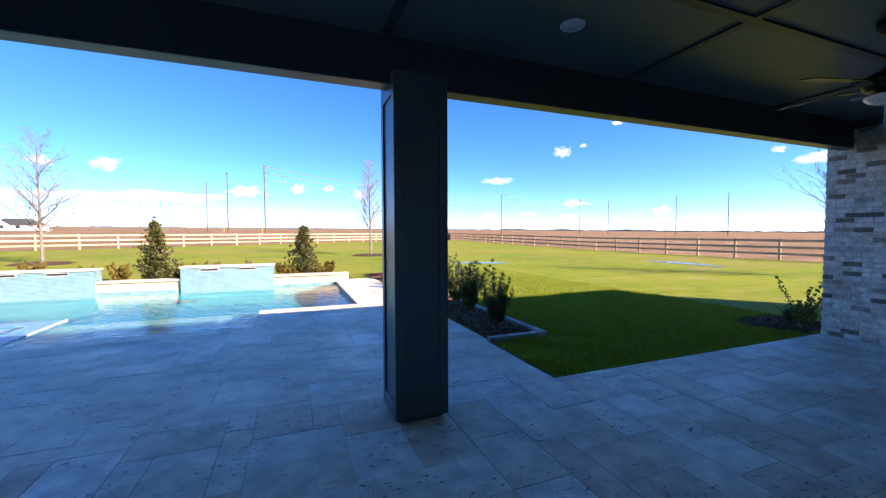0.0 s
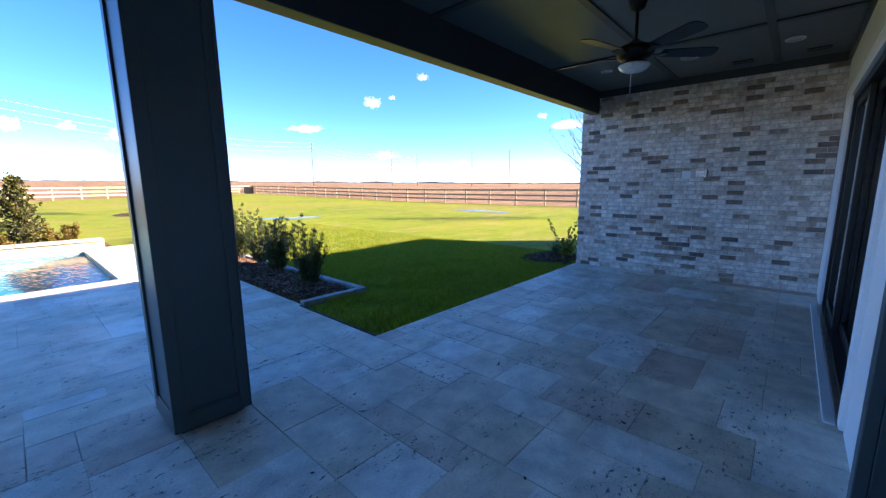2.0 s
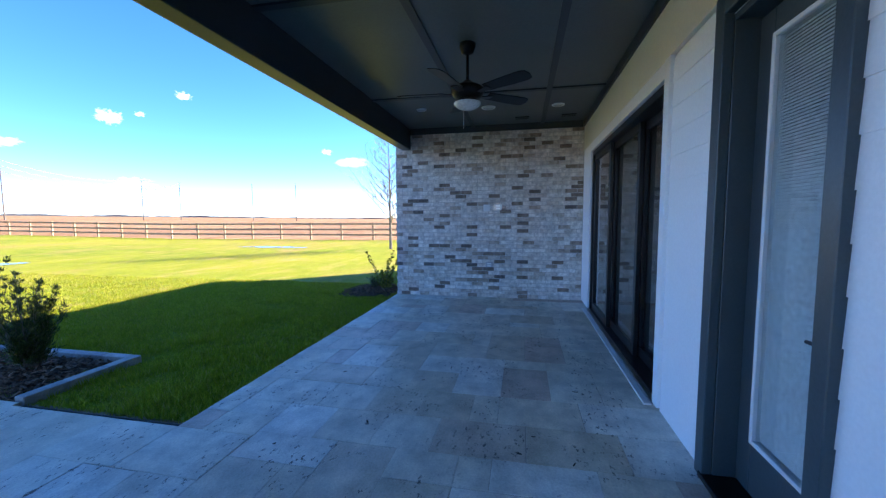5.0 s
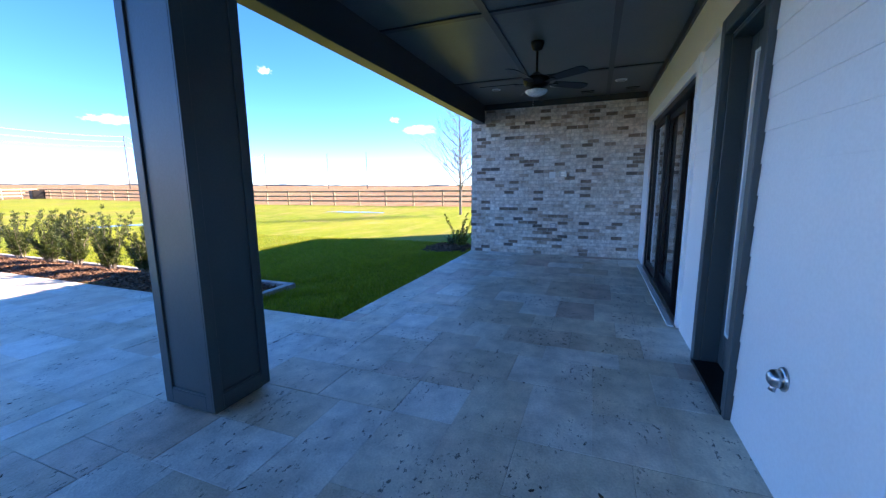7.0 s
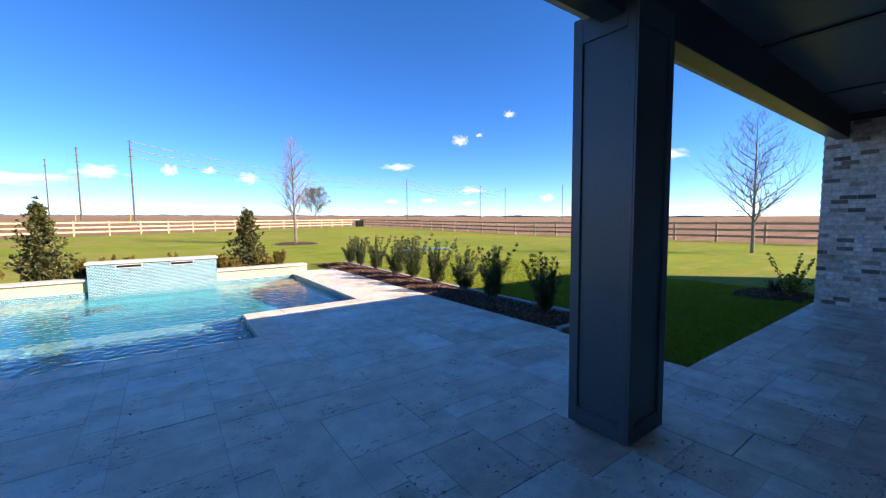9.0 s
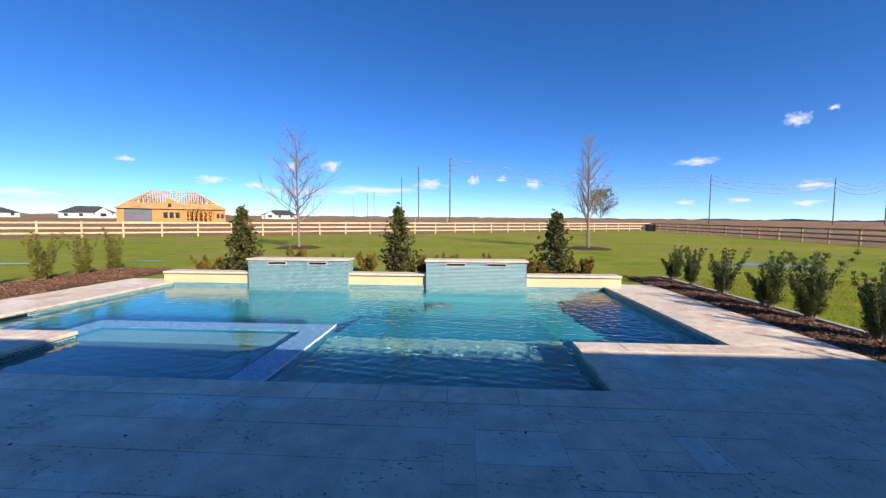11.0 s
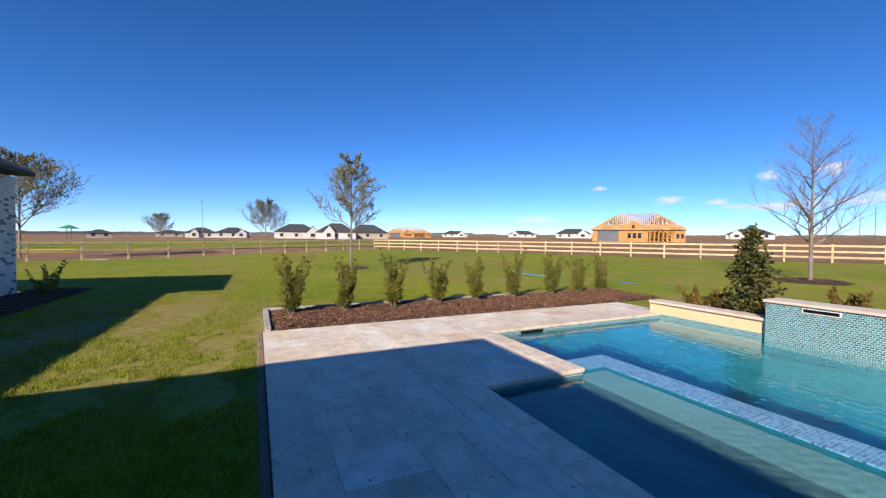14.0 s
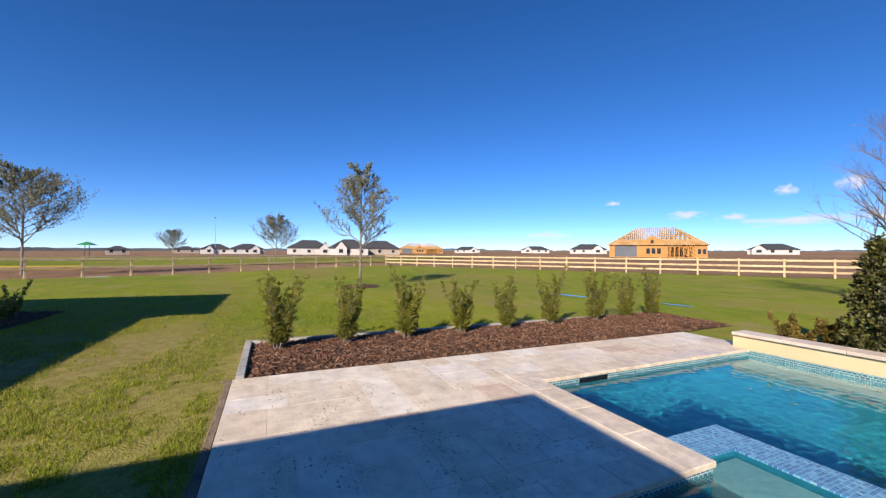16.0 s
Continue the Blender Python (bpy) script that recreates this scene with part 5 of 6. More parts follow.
def grass_blades(x0, y0, x1, y1, count, seed, name, tall=1.0):
    r = np.random.RandomState(seed)
    x, y = r.uniform(x0, x1, count), r.uniform(y0, y1, count)
    if x1 < 0:
        near = np.exp(-np.hypot(np.minimum(x + 7.0, 0.0), np.abs(y - 4.0)) / 5.0) > r.uniform(0, 1, count)
        near &= (x < -12.58) | ((y < 4.92) & (x < -5.15))
        near &= (x < -10.5) | (y < 4.92)
        x, y = x[near], y[near]
        # bare, straw-coloured gaps where the sods have died back
        keep = [math.hypot(p + 11.0, q - 3.9) > 4.6 or noise.noise((p * 0.55, q * 0.95, 2.0)) + 0.4 * noise.noise((p * 2.3, q * 2.9, 7.0)) + 0.15 * noise.noise((p * 9, q * 9, 1.0)) > -0.08 for p, q in zip(x, y)]
        x, y = x[keep], y[keep]
        count = len(x)
    # taller tufts and thin spots, as between newly laid sods
    lush = np.array([noise.noise((p * 1.9, q * 1.9, 4.0)) + 0.6 * noise.noise((p * 7.5, q * 7.5, 9.0)) for p, q in zip(x, y)])
    a, h = r.uniform(0, 6.283, count), r.uniform(0.012, 0.038, count) * tall * np.clip(1.0 + 1.1 * lush, 0.35, 2.2)
    wd = r.uniform(0.003, 0.007, count)
    lx, ly = r.normal(0, 0.35, count) * h, r.normal(0, 0.35, count) * h
    v = np.empty((count, 3, 3))
    v[:, 0] = np.stack((x - np.cos(a) * wd, y - np.sin(a) * wd, np.full(count, -0.052)), 1)
    v[:, 1] = np.stack((x + np.cos(a) * wd, y + np.sin(a) * wd, np.full(count, -0.052)), 1)
    v[:, 2] = np.stack((x + lx, y + ly, -0.05 + h), 1)
    me = bpy.data.meshes.new(name)
    me.from_pydata(v.reshape(-1, 3).tolist(), [], np.arange(count * 3).reshape(-1, 3).tolist())
    me.materials.append(M["blade"])
    tagged(new(name, me), "short green grass blades of the lawn", "grass", "", "stuff")


grass_blades(3.12, 3.54, 9.0, 8.5, 190000, 1, "grass", 1.5)
grass_blades(-26.0, -0.6, -5.15, 15.0, 1500000, 2, "grass", 1.25)
grass_blades(4.1, 8.5, 9.0, 15.0, 40000, 3, "grass", 1.4)


def puddle(cx, cy, rx, ry, turn, seed):
    s, n = Shape(), 40
    ring = []
    for i in range(n):
        t = 2 * math.pi * i / n
        k = 0.75 + 0.5 * noise.noise((math.cos(t) * 1.7 + seed, math.sin(t) * 1.7, seed * 3.1))
        u, v = rx * k * math.cos(t), ry * k * math.sin(t)
        a = radians(turn)
        x, y = cx + u * math.cos(a) - v * math.sin(a), cy + u * math.sin(a) + v * math.cos(a)
        ring.append((x, y, height(x, y) + 0.012))
    s.add(ring, [tuple(range(n))])
    structure("puddle", s, M["puddle"], "shallow rain puddle standing on the lawn", "puddle")


puddle(19.0, 14.3, 0.7, 2.3, 0, 1)
puddle(9.9, 18.6, 2.2, 0.55, -25, 2)
puddle(-16.8, 16.0, 1.7, 0.22, 12, 3)
puddle(-13.2, 17.3, 0.7, 0.12, 5, 4)


# ---- fences ----
def rail_fence(pts, spacing, rails, label, mat="fence", tall=1.22):
    (x0, y0), (x1, y1) = pts
    f = thing("rail_fence", (x0, y0, height(x0, y0)), label, "fence", "property fences")
    length = math.hypot(x1 - x0, y1 - y0)
    n = round(length / spacing)
    turn = math.degrees(math.atan2(y1 - y0, x1 - x0))
    post = Shape().box(-0.055, -0.055, -0.2, 0.055, 0.055, tall, 0.008).mesh("post", M[mat])
    z0 = height(x0, y0)
    step = length / n
    board = Shape().box(0, -0.02, -0.065, step, 0.02, 0.065, 0.004).mesh("rail", M[mat])
    px, py = (x1 - x0) / length, (y1 - y0) / length
    for i in range(n + 1):
        x, y = x0 + px * step * i, y0 + py * step * i
        part("post", post, None, f).matrix_basis = pose(x - x0, y - y0, height(x, y) - z0, 0, 0, turn)
        if i < n:
            rise = height(x + px * step, y + py * step) - height(x, y)
            for z in rails:
                part("rail", board, None, f).matrix_basis = pose(x - x0 + py * 0.076, y - y0 - px * 0.076, height(x, y) - z0 + z, 0, -math.degrees(math.atan2(rise, step)), turn)


rail_fence(((-50.0, 18.0), (26.0, 63.6)), 2.4, (0.35, 0.72, 1.10), "long pale pine three-rail fence behind the lawn")
rail_fence(((26.0, 63.6), (26.4, -10.0)), 2.4, (0.35, 0.72, 1.10), "three-rail wooden fence along the field, coloured darker for its shaded side", "fence_shaded")
rail_fence(((-33.5, -9.5), (-50.0, 18.0)), 2.4, (0.62, 1.12), "pale pine post fence with two rails on the west side")


# ---- far things ----
def at_bearing(az, dist):
    a = radians(az)
    return -1.5 + math.sin(a) * dist, 4.0 + math.cos(a) * dist


POLES = [(-2.5, 127), (-7.1, 150), (-9.57, 190), (-13.56, 297), (-14.5, 334), (-16.5, 385), (-17.5, 450), (30.9, 202), (41.6, 248), (45.2, 262), (53.2, 248), (58.6, 235)]
tops = []
pole_me = Shape().tube((0, 0, -1), (0, 0, 21.0), 0.24, 0.15, 8).mesh("shaft", M["pole"])
pin_me = Shape().tube((-0.5, 0, 0), (0.5, 0, 0), 0.07, 0.07, 5).mesh("bracket", M["pole"])
for az, dist in POLES:
    x, y = at_bearing(az, dist)
    z = height(x, y)
    p = thing("utility_pole", (x, y, z), "tall slim dark wooden power pole in the field", "utility pole", "power poles")
    part("shaft", pole_me, None, p)
    for k in range(3):
        part("bracket", pin_me, None, p).matrix_basis = pose(0, 0, 20.6 - 1.9 * k)
    tops.append(Vector((x, y, z + 20.6)))


def span(a, b, drop, sag):
    n = 14
    s = Shape().strand([a.lerp(b, i / n) - Vector((0, 0, drop + sag * 4 * (i / n) * (1 - i / n))) for i in range(n + 1)], 0.09, 4)
    tagged(part("power_line", s, M["wire"]), "thin pale power line sagging between poles", "power line", "power lines")


for i, j in ((0, 7), (7, 8), (8, 9)):
    for drop in (0.0, 1.9, 3.8):
        span(tops[i], tops[j], drop, 3.2)


def window_on(parent, x, y, z, w, h):
    f = part("window", Shape().box(x - w / 2 - 0.08, y - 0.06, z - 0.08, x + w / 2 + 0.08, y, z + h + 0.08), M["render_white"], parent)
    part("pane", Shape().box(x - w / 2, y - 0.08, z, x + w / 2, y - 0.06, z + h), M["far_dark"], f)


def far_house(az, dist, w, dep, eave, ridge, wall_mat, label, gable=0.35):
    x, y = at_bearing(az, dist)
    eave *= 0.86
    h = thing("house", (x, y, height(x, y) - 0.1), label, "house", "far houses", "", -az)
    part("wall", Shape().box(-w / 2, -dep / 2, 0, w / 2, dep / 2, eave), M[wall_mat], h)
    r, o = min(dep / 2 + 0.5, w / 2), 0.5
    p = [(-w / 2 - o, -dep / 2 - o, eave), (w / 2 + o, -dep / 2 - o, eave), (w / 2 + o, dep / 2 + o, eave), (-w / 2 - o, dep / 2 + o, eave), (-w / 2 + r * 0.9, 0, ridge), (w / 2 - r * 0.9, 0, ridge)]
    part("roof", Shape().add(p, [(0, 1, 5, 4), (1, 2, 5), (2, 3, 4, 5), (3, 0, 4), (3, 2, 1, 0)]), M["shingle"], h)
    if gable:
        gx, gw = w * gable * 0.75, w * 0.15
        gz = eave + (ridge - eave) * 0.75
        y0 = -dep / 2 - 1.6
        part("gable", Shape().add([(gx - gw, y0, 0), (gx + gw, y0, 0), (gx + gw, y0, eave), (gx, y0, gz), (gx - gw, y0, eave), (gx - gw, 0, 0), (gx + gw, 0, 0), (gx + gw, 0, eave), (gx, 0, gz), (gx - gw, 0, eave)], [(0, 1, 2, 3, 4), (1, 6, 7, 2), (5, 0, 4, 9), (2, 7, 8, 3), (9, 4, 3, 8)]), M["render_white"], h)
        part("roof", Shape().add([(gx - gw - 0.4, y0 - 0.4, eave - 0.2), (gx, y0 - 0.4, gz + 0.12), (gx + gw + 0.4, y0 - 0.4, eave - 0.2), (gx - gw - 0.4, 0, eave - 0.2), (gx, 0, gz + 0.12), (gx + gw + 0.4, 0, eave - 0.2)], [(0, 1, 4, 3), (1, 2, 5, 4)]), M["shingle"], h)
        window_on(h, gx, y0, 0.9, gw * 0.7, 1.4)
    n = max(2, int(w / 5))
    for k in range(n):
        wx = -w / 2 + w * (k + 0.5) / n
        if not gable or abs(wx - w * gable * 0.75) > w * 0.17:
            window_on(h, wx, -dep / 2, 0.9, 1.3, 1.3)
    return h


far_house(-45.9, 250, 20, 12, 3.0, 5.8, "render_white", "white house with a dark roof far across the field")
far_house(-52.9, 300, 20, 12, 2.8, 5.2, "render_white", "white house with a dark roof far across the field", -0.35)
far_house(-62.6, 320, 20, 12, 2.8, 5.2, "render_white", "white house with a dark roof far across the field")
far_house(-26.3, 250, 19, 12, 2.8, 5.4, "render_white", "white house with a dark roof far across the field", -0.35)
far_house(-75.2, 175, 17, 12, 3.0, 6.2, "render_tan", "tan house with a dark roof past the fence", 0)
far_house(-79.5, 165, 15, 11, 3.2, 6.4, "render_white", "white gabled house with a dark roof past the fence", -0.25)
far_house(-84.8, 190, 18, 12, 3.4, 6.6, "render_white", "white gabled house with a dark roof past the fence", 0.5)
far_house(-92.5, 230, 16, 12, 3.0, 5.4, "render_white", "white house with a dark roof far off", 0.3)
far_house(-96.0, 240, 14, 11, 3.0, 5.4, "render_white", "white house with a dark roof far off", -0.3)
far_house(-99.3, 300, 14, 11, 2.8, 4.6, "render_tan", "tan house with a dark roof far off", 0)
far_house(-105.5, 220, 8, 6, 2.6, 3.8, "render_tan", "small tan building far off", 0)


def framed_house(az, dist, w, dep, eave, ridge, label):
    x, y = at_bearing(az, dist)
    h = thing("framed_house", (x, y, height(x, y) - 0.1), label, "house", "houses being built", "", -az)
    part("wall", Shape().box(-w / 2, -dep / 2, 0, w / 2, dep / 2, 0.15).box(-w / 2, dep / 2 - 0.2, 0.15, w / 2, dep / 2, eave), M["osb"], h, "orange sheathing board")
    # front: sheathed bays with openings, a wrapped bay and an open porch of posts
    def bay(a, b, mat):
        part("sheathing", Shape().box(a, -dep / 2, 0.15, b, -dep / 2 + 0.2, eave), M[mat], h)
    bay(-w * 0.5, -w * 0.44, "osb")
    bay(-w * 0.44, -w * 0.20, "wrap")
    bay(-w * 0.20, w * 0.12, "osb")
    # Dark plates put the shade of the window holes onto the sheathing.
    for k in range(3):
        part("opening", Shape().box(-w * 0.10 + k * w * 0.055, -dep / 2 - 0.03, 1.0, -w * 0.062 + k * w * 0.055, -dep / 2, 2.4), M["far_dark"], h)
    bay(w * 0.38, w * 0.5, "osb")
    part("opening", Shape().box(w * 0.41, -dep / 2 - 0.03, 1.0, w * 0.44, -dep / 2, 2.2), M["far_dark"], h)
    part("opening", Shape().box(w * 0.455, -dep / 2 - 0.03, 1.0, w * 0.485, -dep / 2, 2.2), M["far_dark"], h)
    for k in range(6):
        px = w * 0.135 + k * w * 0.045
        part("post", Shape().box(px, -dep / 2, 0.15, px + 0.25, -dep / 2 + 0.2, eave), M["osb"], h)
    part("header", Shape().box(w * 0.12, -dep / 2, eave - 0.5, w * 0.38, -dep / 2 + 0.2, eave), M["osb"], h)
    g = part("gable", Shape().add([(-w * 0.2, -dep / 2 - 0.05, eave), (w * 0.12, -dep / 2 - 0.05, eave), (-w * 0.04, -dep / 2 - 0.05, eave + 2.6), (-w * 0.2, -dep / 2 + 0.15, eave), (w * 0.12, -dep / 2 + 0.15, eave), (-w * 0.04, -dep / 2 + 0.15, eave + 2.6)], [(0, 1, 2), (5, 4, 3), (0, 3, 4, 1), (1, 4, 5, 2), (2, 5, 3, 0)]), M["osb"], h)
    # Dark plate for the shade in the gable's hole.
    part("opening", Shape().box(-w * 0.055, -dep / 2 - 0.09, eave + 0.4, -w * 0.025, -dep / 2 - 0.05, eave + 1.3), M["far_dark"], g)
    # bare roof trusses
    n, half = 45, dep / 2 + 0.4
    for k in range(n):
        ex = (-0.5 + k / (n - 1)) * (w + 0.8)
        reach = min(half, (w + 0.8) / 2 - abs(ex))
        up = eave + (ridge - eave) * reach / half
        s = Shape()
        for side in (-1, 1):
            s.tube((ex, side * half, eave), (ex, side * (half - reach), up), 0.13, 0.13, 4)
        s.tube((ex, -half, eave), (ex, half, eave), 0.08, 0.08, 4)
        if k % 2 and reach > 2.5:
            s.tube((ex, -half * 0.45, eave), (ex, 0, min(up, ridge)), 0.08, 0.08, 4)
            s.tube((ex, half * 0.45, eave), (ex, 0, min(up, ridge)), 0.08, 0.08, 4)
        part("rafter", s, M["lumber"], h, "bare lumber rafter")
    for f in (0.28, 0.4, 0.52, 0.64, 0.76, 0.88, 1.0):
        run = (w + 0.8) / 2 - half * f
        z = eave + (ridge - eave) * f + 0.1
        part("batten", Shape().tube((-run, -half * (1 - f), z), (run, -half * (1 - f), z), 0.12, 0.12, 4), M["lumber"], h)
    for sx in (-1, 1):
        part("hip_rafter", Shape().tube((sx * (w / 2 + 0.4), -half, eave), (sx * ((w + 0.8) / 2 - half), 0, ridge), 0.13, 0.13, 4).tube((sx * (w / 2 + 0.4), half, eave), (sx * ((w + 0.8) / 2 - half), 0, ridge), 0.13, 0.13, 4), M["lumber"], h)
        for j in range(1, 8):
            yy = -half + 2 * half * j / 8
            run = half - abs(yy)
            part("rafter", Shape().tube((sx * (w / 2 + 0.4), yy, eave), (sx * (w / 2 + 0.4 - run), yy, eave + (ridge - eave) * run / half), 0.09, 0.09, 4), M["lumber"], h)
    part("sheathing", Shape().add([(-w / 2 - 0.5, -dep / 2 - 0.5, eave - 0.05), (w / 2 + 0.5, -dep / 2 - 0.5, eave - 0.05), (w * 0.42, -dep / 2 + 1.6, eave + 1.35), (-w * 0.42, -dep / 2 + 1.6, eave + 1.35), (-w / 2 - 0.5, -dep / 2 - 0.5, eave + 0.07), (w / 2 + 0.5, -dep / 2 - 0.5, eave + 0.07), (w * 0.42, -dep / 2 + 1.6, eave + 1.47), (-w * 0.42, -dep / 2 + 1.6, eave + 1.47)], [(3, 2, 1, 0), (4, 5, 6, 7), (0, 1, 5, 4), (1, 2, 6, 5), (2, 3, 7, 6), (3, 0, 4, 7)]), M["lumber"], h)


framed_house(-38.2, 125, 22.4, 13, 3.3, 8.0, "house under construction with orange sheathing and bare roof trusses")
framed_house(-69.3, 260, 28, 13, 3.0, 6.6, "second unfinished house with orange sheathing far off")


def play_shelter(az, dist):
    x, y = at_bearing(az, dist)
    s = thing("play_shelter", (x, y, height(x, y)), "green canopy of a far playground shelter", "shelter")
    for sx in (-1.6, 1.6):
        part("post", Shape().tube((sx, 0, 0), (sx, 0, 3.6), 0.12, 0.1, 6), M["pole"], s)
    part("canopy", Shape().add([(-2.3, -2, 3.4), (2.3, -2, 3.4), (2.3, 2, 3.4), (-2.3, 2, 3.4), (0, 0, 4.5)], [(0, 1, 4), (1, 2, 4), (2, 3, 4), (3, 0, 4), (3, 2, 1, 0)]), M["green_roof"], s)


play_shelter(-107.8, 165)
for lay, (az, dist, ln, wd) in enumerate(((-103.5, 95, 60, 5), (-95.0, 150, 70, 5), (-86, 110, 50, 4), (-101, 62, 70, 13), (-97, 120, 130, 22), (-82, 90, 60, 10), (-91, 74, 60, 14), (-108, 80, 60, 16), (-76, 120, 70, 14))):
    x, y = at_bearing(az, dist)
    a = radians(-az)
    s = Shape()
    for k in range(12):
        pts = []
        for u, v in ((k / 12 - 0.5, -0.5), ((k + 1) / 12 - 0.5, -0.5), ((k + 1) / 12 - 0.5, 0.5), (k / 12 - 0.5, 0.5)):
            px, py = x + u * ln * math.cos(a) - v * wd * math.sin(a), y + u * ln * math.sin(a) + v * wd * math.cos(a)
            pts.append((px, py, height(px, py) + 0.018 + 0.005 * lay))
        s.add(pts, [(0, 1, 2, 3)])
    if wd > 8:
        structure("verge", s, M["lawn"], "rough green grass strip past the west fence", "grass verge")
    else:
        structure("road", s, M["concrete"], "pale concrete road across the field", "road")

# far woods along the horizon, in a colour blued for haze
s = Shape()
last = None
for k in range(700):
    az = -125 + 200 * k / 699
    x, y = at_bearing(az, 1900)
    z = height(x, y)
    h = 2 + 6 * abs(noise.noise((az * 0.35, 1.5, 0))) + 4 * abs(noise.noise((az * 2.1, 4.5, 0))) + (7 if az < -60 else 0)
    if last:
        n = len(s.v)
        s.v += [last[0], last[1], (x, y, z + h), (x, y, z - 3)]
        s.f.append((n, n + 3, n + 2, n + 1))
    last = ((x, y, z - 3), (x, y, z + h))
tagged(part("far_woods", s, M["far_wood"]), "thin line of far woods on the horizon, blued for haze", "woods", "", "stuff")


# ---- pool cleaner on the pool floor ----
FLOOR_Z = -1.0
cleaner = thing("pool_cleaner", (-2.05, 12.0, FLOOR_Z), "dark pool cleaner lying on the pool floor", "pool cleaner", "", "", 25)
part("body", Shape().box(-0.19, -0.14, 0.05, 0.19, 0.14, 0.18, 0.04), M["hose"], cleaner)
for sx in (-0.17, 0.17):
    for sy in (-0.17, 0.13):
        part("wheel", Shape().tube((sx, sy, 0.07), (sx, sy + 0.04, 0.07), 0.07, 0.07, 10), M["hose"], cleaner)
hose = Shape().strand([Vector((-2.2 - 0.95 * k / 59 + 0.10 * math.sin(k / 59 * 16), 11.85 - 0.75 * k / 59 + 0.22 * math.sin(k / 59 * 21), FLOOR_Z + 0.03)) for k in range(60)], 0.013)
tagged(part("hose", hose, M["hose"]), "dark hose curling on the pool floor", "hose")

# ---- fallen leaves on the paving ----
rng = random.Random(77)
for k in range(46):
    x, y = (rng.uniform(-4.5, 6.5), rng.uniform(0.6, 3.3)) if k % 3 else (rng.uniform(-6.0, 2.6), rng.uniform(3.6, 6.6))
    if x > 1.0 or y > 3.4 or k % 2:
        l, w = rng.uniform(0.012, 0.03), rng.uniform(0.005, 0.011)
        up = rng.uniform(0.003, 0.009)
        leaf = part("fallen_leaf", Shape().add([(-l, 0, 0.0), (-l * 0.2, -w, 0.001), (l * 0.6, -w * 0.7, up * 0.6), (l, 0, up), (l * 0.5, w * 0.8, up * 0.5), (-l * 0.3, w, 0.001), (0, 0, 0.0035)], [(0, 1, 6), (1, 2, 6), (2, 3, 6), (3, 4, 6), (4, 5, 6), (5, 0, 6)]), M["dead_leaf"])
        leaf.matrix_world = pose(x, y, 0.003, 0, 0, rng.uniform(0, 360))
        tagged(leaf, "small curled brown leaf fallen on the paving", "leaf", "fallen leaves")

# ---- odds and ends far off ----
x, y = 25.2, 62.0
box = thing("utility_box", (x, y, height(x, y)), "dark green utility box at the fence corner", "utility box")
part("cabinet", Shape().box(-0.55, -0.4, -0.05, 0.55, 0.4, 0.95, 0.03), M["bronze"], box)
part("lid", Shape().box(-0.58, -0.43, 0.952, 0.58, 0.43, 1.0, 0.015), M["bronze"], box)
x, y = at_bearing(-95.5, 100)
lamp = thing("street_lamp", (x, y, height(x, y)), "thin grey street lamp beside the far road", "street lamp")
part("pole", Shape().tube((0, 0, -0.2), (0, 0, 8.6), 0.05, 0.03, 7), M["steel"], lamp)
part("arm", Shape().tube((0, 0, 8.5), (0.9, 0, 8.75), 0.04, 0.03, 5), M["pole"], lamp)
part("head", Shape().box(0.8, -0.12, 8.70, 1.35, 0.12, 8.82, 0.03), M["pole"], lamp)
x, y = at_bearing(-110.5, 52)
strip = thing("kerb_barrier", (x, y, height(x, y)), "long low yellow barrier past the west fence", "barrier", "", "", 110)
for k in range(4):
    part("segment", Shape().box(-4 + 2.0 * k, -0.12, -0.05, -2.03 + 2.0 * k, 0.12, 0.28, 0.03), M["yellow"], strip)
for az, dist in ((-2.9, 122), (-7.6, 144)):
    x, y = at_bearing(az, dist)
    guard = thing("guy_wire", (x, y, height(x, y)), "guy wire with a yellow guard bracing a power pole", "guy wire", "guy wires")
    px, py = at_bearing(az + 0.4, dist + 5)
    part("wire", Shape().tube((0, 0, -0.1), (px - x, py - y, 15.0), 0.02, 0.02, 4), M["pole"], guard)
    part("guard", Shape().tube((0, 0, 0), ((px - x) * 0.16, (py - y) * 0.16, 2.4), 0.07, 0.07, 6), M["yellow"], guard)


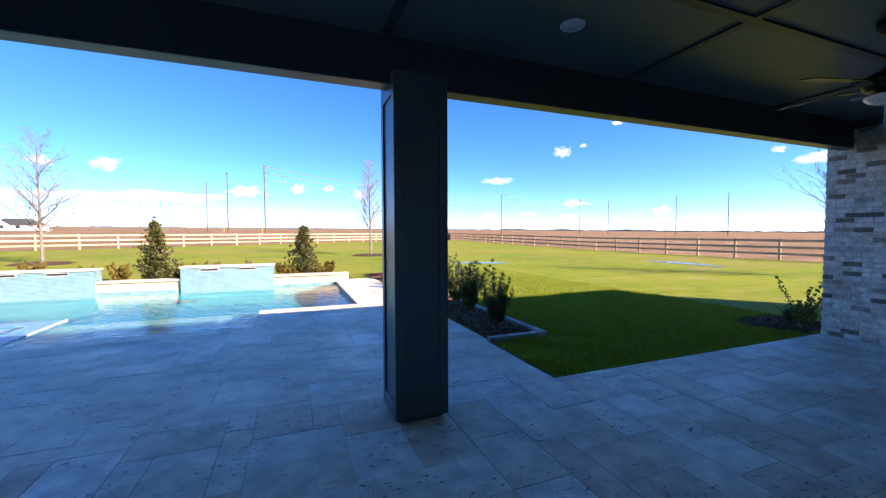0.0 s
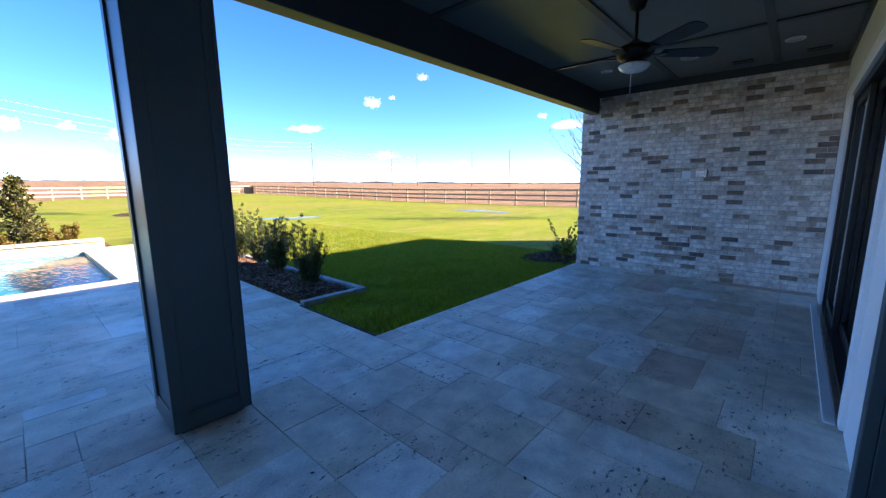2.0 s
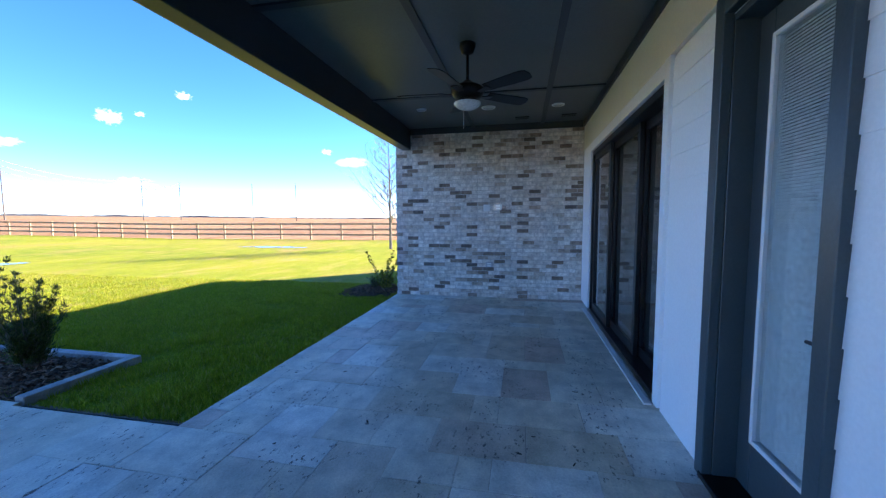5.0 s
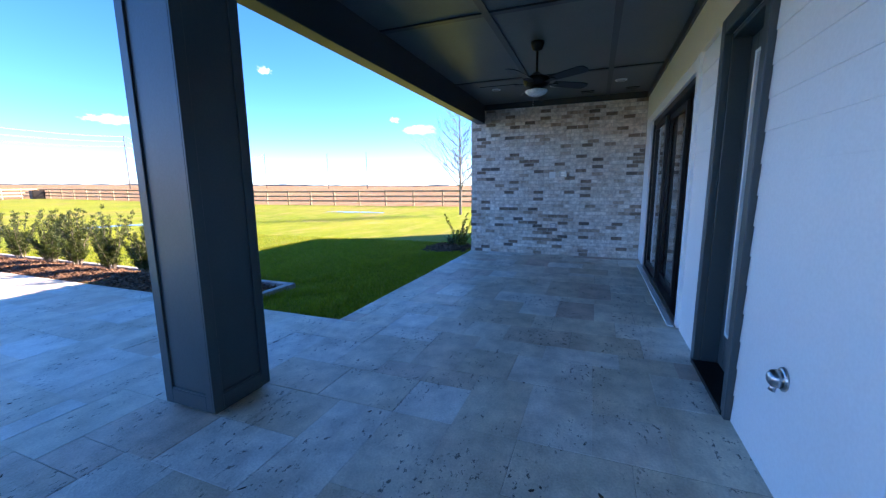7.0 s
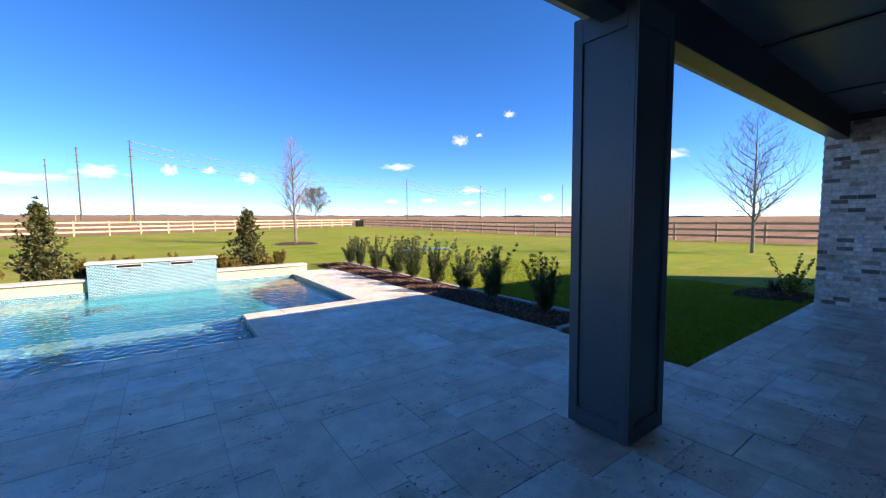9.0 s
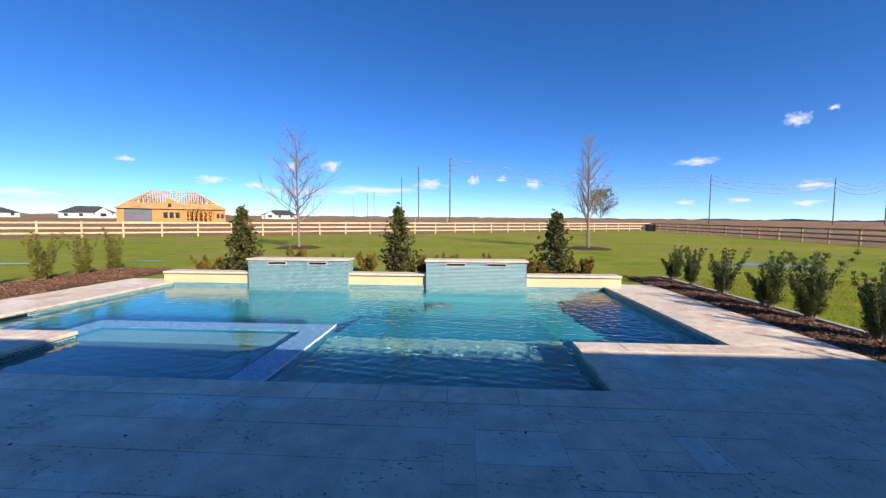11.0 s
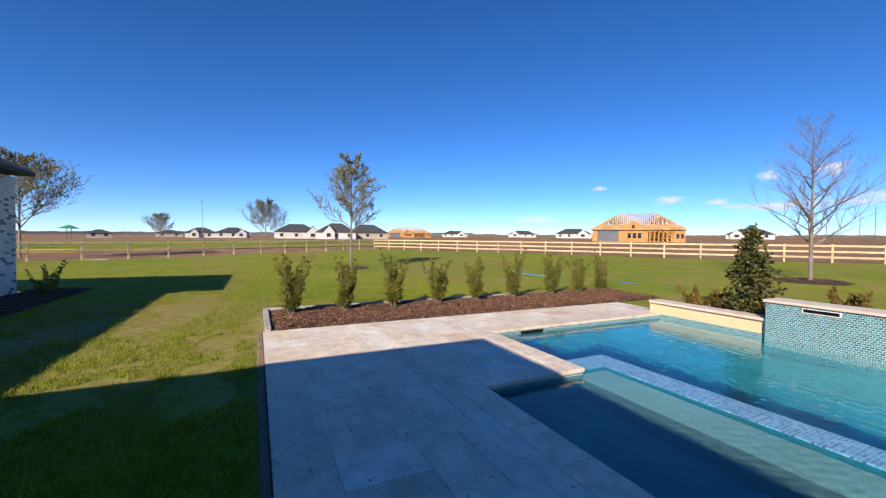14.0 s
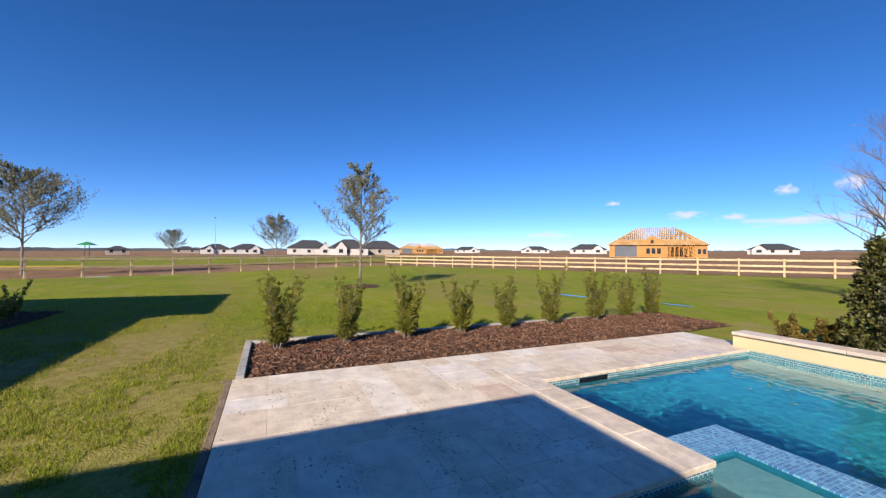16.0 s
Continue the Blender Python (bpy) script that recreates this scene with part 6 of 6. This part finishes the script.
# ---- clouds ----
def cloud_mat():
    m = bpy.data.materials.new("cloud_vapour")
    m.use_nodes = True
    t = m.node_tree
    t.nodes.clear()
    out = t.nodes.new("ShaderNodeOutputMaterial")
    em = t.nodes.new("ShaderNodeEmission")
    em.inputs["Color"].default_value, em.inputs["Strength"].default_value = (0.92, 0.93, 0.97, 1), CLOUD_GLOW
    tr = t.nodes.new("ShaderNodeBsdfTransparent")
    mx = t.nodes.new("ShaderNodeMixShader")
    tc = t.nodes.new("ShaderNodeTexCoord")
    ln = t.nodes.new("ShaderNodeVectorMath")
    ln.operation = "LENGTH"
    wire(t, tc.outputs["Object"], ln.inputs[0])
    info = t.nodes.new("ShaderNodeObjectInfo")
    sc = t.nodes.new("ShaderNodeVectorMath")
    sc.operation = "MULTIPLY_ADD"
    sc.inputs[1].default_value = (1.6, 1.1, 1.0)
    com = t.nodes.new("ShaderNodeCombineXYZ")
    k = t.nodes.new("ShaderNodeMath")
    k.operation = "MULTIPLY"
    k.inputs[1].default_value = 60.0
    wire(t, info.outputs["Random"], k.inputs[0])
    wire(t, k.outputs[0], com.inputs[2])
    wire(t, tc.outputs["Object"], sc.inputs[0])
    wire(t, com.outputs[0], sc.inputs[2])
    n = t.nodes.new("ShaderNodeTexNoise")
    n.inputs["Scale"].default_value, n.inputs["Detail"].default_value = 1.5, 6.0
    wire(t, sc.outputs[0], n.inputs["Vector"])
    sub = t.nodes.new("ShaderNodeMath")
    sub.operation = "MULTIPLY_ADD"
    sub.inputs[1].default_value = -0.62
    wire(t, ln.outputs["Value"], sub.inputs[0])
    wire(t, n.outputs["Fac"], sub.inputs[2])
    r = t.nodes.new("ShaderNodeMapRange")
    r.inputs["From Min"].default_value, r.inputs["From Max"].default_value = 0.02, 0.42
    r.inputs["To Max"].default_value = 0.85
    wire(t, sub.outputs[0], r.inputs["Value"])
    wire(t, r.outputs[0], mx.inputs[0])
    wire(t, tr.outputs[0], mx.inputs[1])
    wire(t, em.outputs[0], mx.inputs[2])
    wire(t, mx.outputs[0], out.inputs["Surface"])
    return m


CLOUD = cloud_mat()
card = Shape().add([(-1, -1, 0), (1, -1, 0), (1, 1, 0), (-1, 1, 0)], [(0, 1, 2, 3)]).mesh("cloud", CLOUD)
for az, el, w, h in ((-19.5, 7.9, 4.2, 2.2), (-24.7, 7.6, 3.0, 1.6), (-34, 5.4, 5.5, 1.5), (-29.3, 4.9, 4.5, 1.3), (-5.5, 5.6, 6.5, 2.0), (0.9, 6.2, 2.2, 1.9), (5, 6.4, 2.0, 1.3), (9.3, 5.6, 3.6, 2.0), (29.1, 7.6, 5.6, 1.5), (38.3, 11.2, 3.0, 2.0), (39.9, 4.2, 5.5, 1.4), (39.3, 2.3, 4.0, 1.1), (-14.0, 4.6, 22.0, 1.8), (45.3, 14.5, 2.2, 1.2), (50.7, 2.9, 2.8, 1.6), (65.4, 7.9, 6.0, 1.8), (33.5, 2.8, 3.6, 1.0), (28.2, 2.7, 3.0, 0.9), (-24.0, 4.2, 14.0, 1.6), (-51.0, 3.0, 9.0, 1.3), (-42.5, 7.2, 2.4, 1.0), (62.0, 9.2, 2.0, 1.0), (41.0, 11.9, 1.4, 0.7)):
    d = 2600.0
    a, e = radians(az), radians(el)
    p = Vector((math.sin(a) * math.cos(e), math.cos(a) * math.cos(e), math.sin(e))) * d
    c = tagged(new("backdrop", card), "small white fair-weather cloud low in the sky", "cloud", "clouds", "structure")
    c.matrix_world = look(p, (0, 0, 0)) @ Matrix.Diagonal((d * radians(w) / 2, d * radians(h) / 2, 1, 1))
    c.visible_shadow = False

# ---- pavers and bricks, one by one ----
lay_pavers()


def lay_bricks():
    core = Shape().box(BRICK_X + 0.012, 0.14, -0.05, BRICK_X + 0.2, 3.488, 3.05)
    wall = structure("wall_east", core, M["mortar"], "whitewashed brick end wall of the porch with dark bricks", "wall")
    rng = random.Random(11)
    rows, length, joint = 43, 0.2, 0.009
    rise = 2.95 / rows
    full = Shape().box(0, -length / 2 + joint / 2, joint / 2, 0.1, length / 2 - joint / 2, rise - joint / 2, 0.004).mesh("brick", M["brick"])
    stuff, n = Shape(), 0
    for r in range(rows):
        y = 0.17 - (length / 2 if r % 2 else 0)
        if r == 0:
            # bottom course with open weep joints
            while y < 3.5:
                a, b = max(y, 0.17), min(y + length * 0.9, 3.5)
                if b - a > 0.04:
                    stuff.box(BRICK_X - 0.004, a + 0.009, 0.002, BRICK_X + 0.1, b - 0.009, rise - joint / 2, 0.004)
                y += length * 0.9
            continue
        while y < 3.5:
            a, b = max(y, 0.17), min(y + length, 3.5)
            if b - a > 0.03:
                dx = rng.uniform(-0.003, 0.003)
                z = r * rise
                if b - a > length - 0.001 and 12 <= r < 34 and n < 300:
                    part("brick", full, None, wall).matrix_basis = pose(BRICK_X + dx, (a + b) / 2, z)
                    n += 1
                else:
                    stuff.box(BRICK_X + dx, a + joint / 2, z + joint / 2, BRICK_X + 0.1, b - joint / 2, z + rise - joint / 2, 0.004)
            y += length
    # the end of the wall, towards the lawn
    for r in range(rows):
        for x0, x1 in (((BRICK_X + 0.104, BRICK_X + 0.22),) if r % 2 else ((BRICK_X + 0.104, BRICK_X + 0.16), (BRICK_X + 0.165, BRICK_X + 0.22))):
            stuff.box(x0, 3.45, r * rise + joint / 2, x1, 3.5, (r + 1) * rise - joint / 2, 0.003)
    ob = part("bricks", stuff, M["brick_rest"], wall)
    ob["kind"] = "stuff"


lay_bricks()
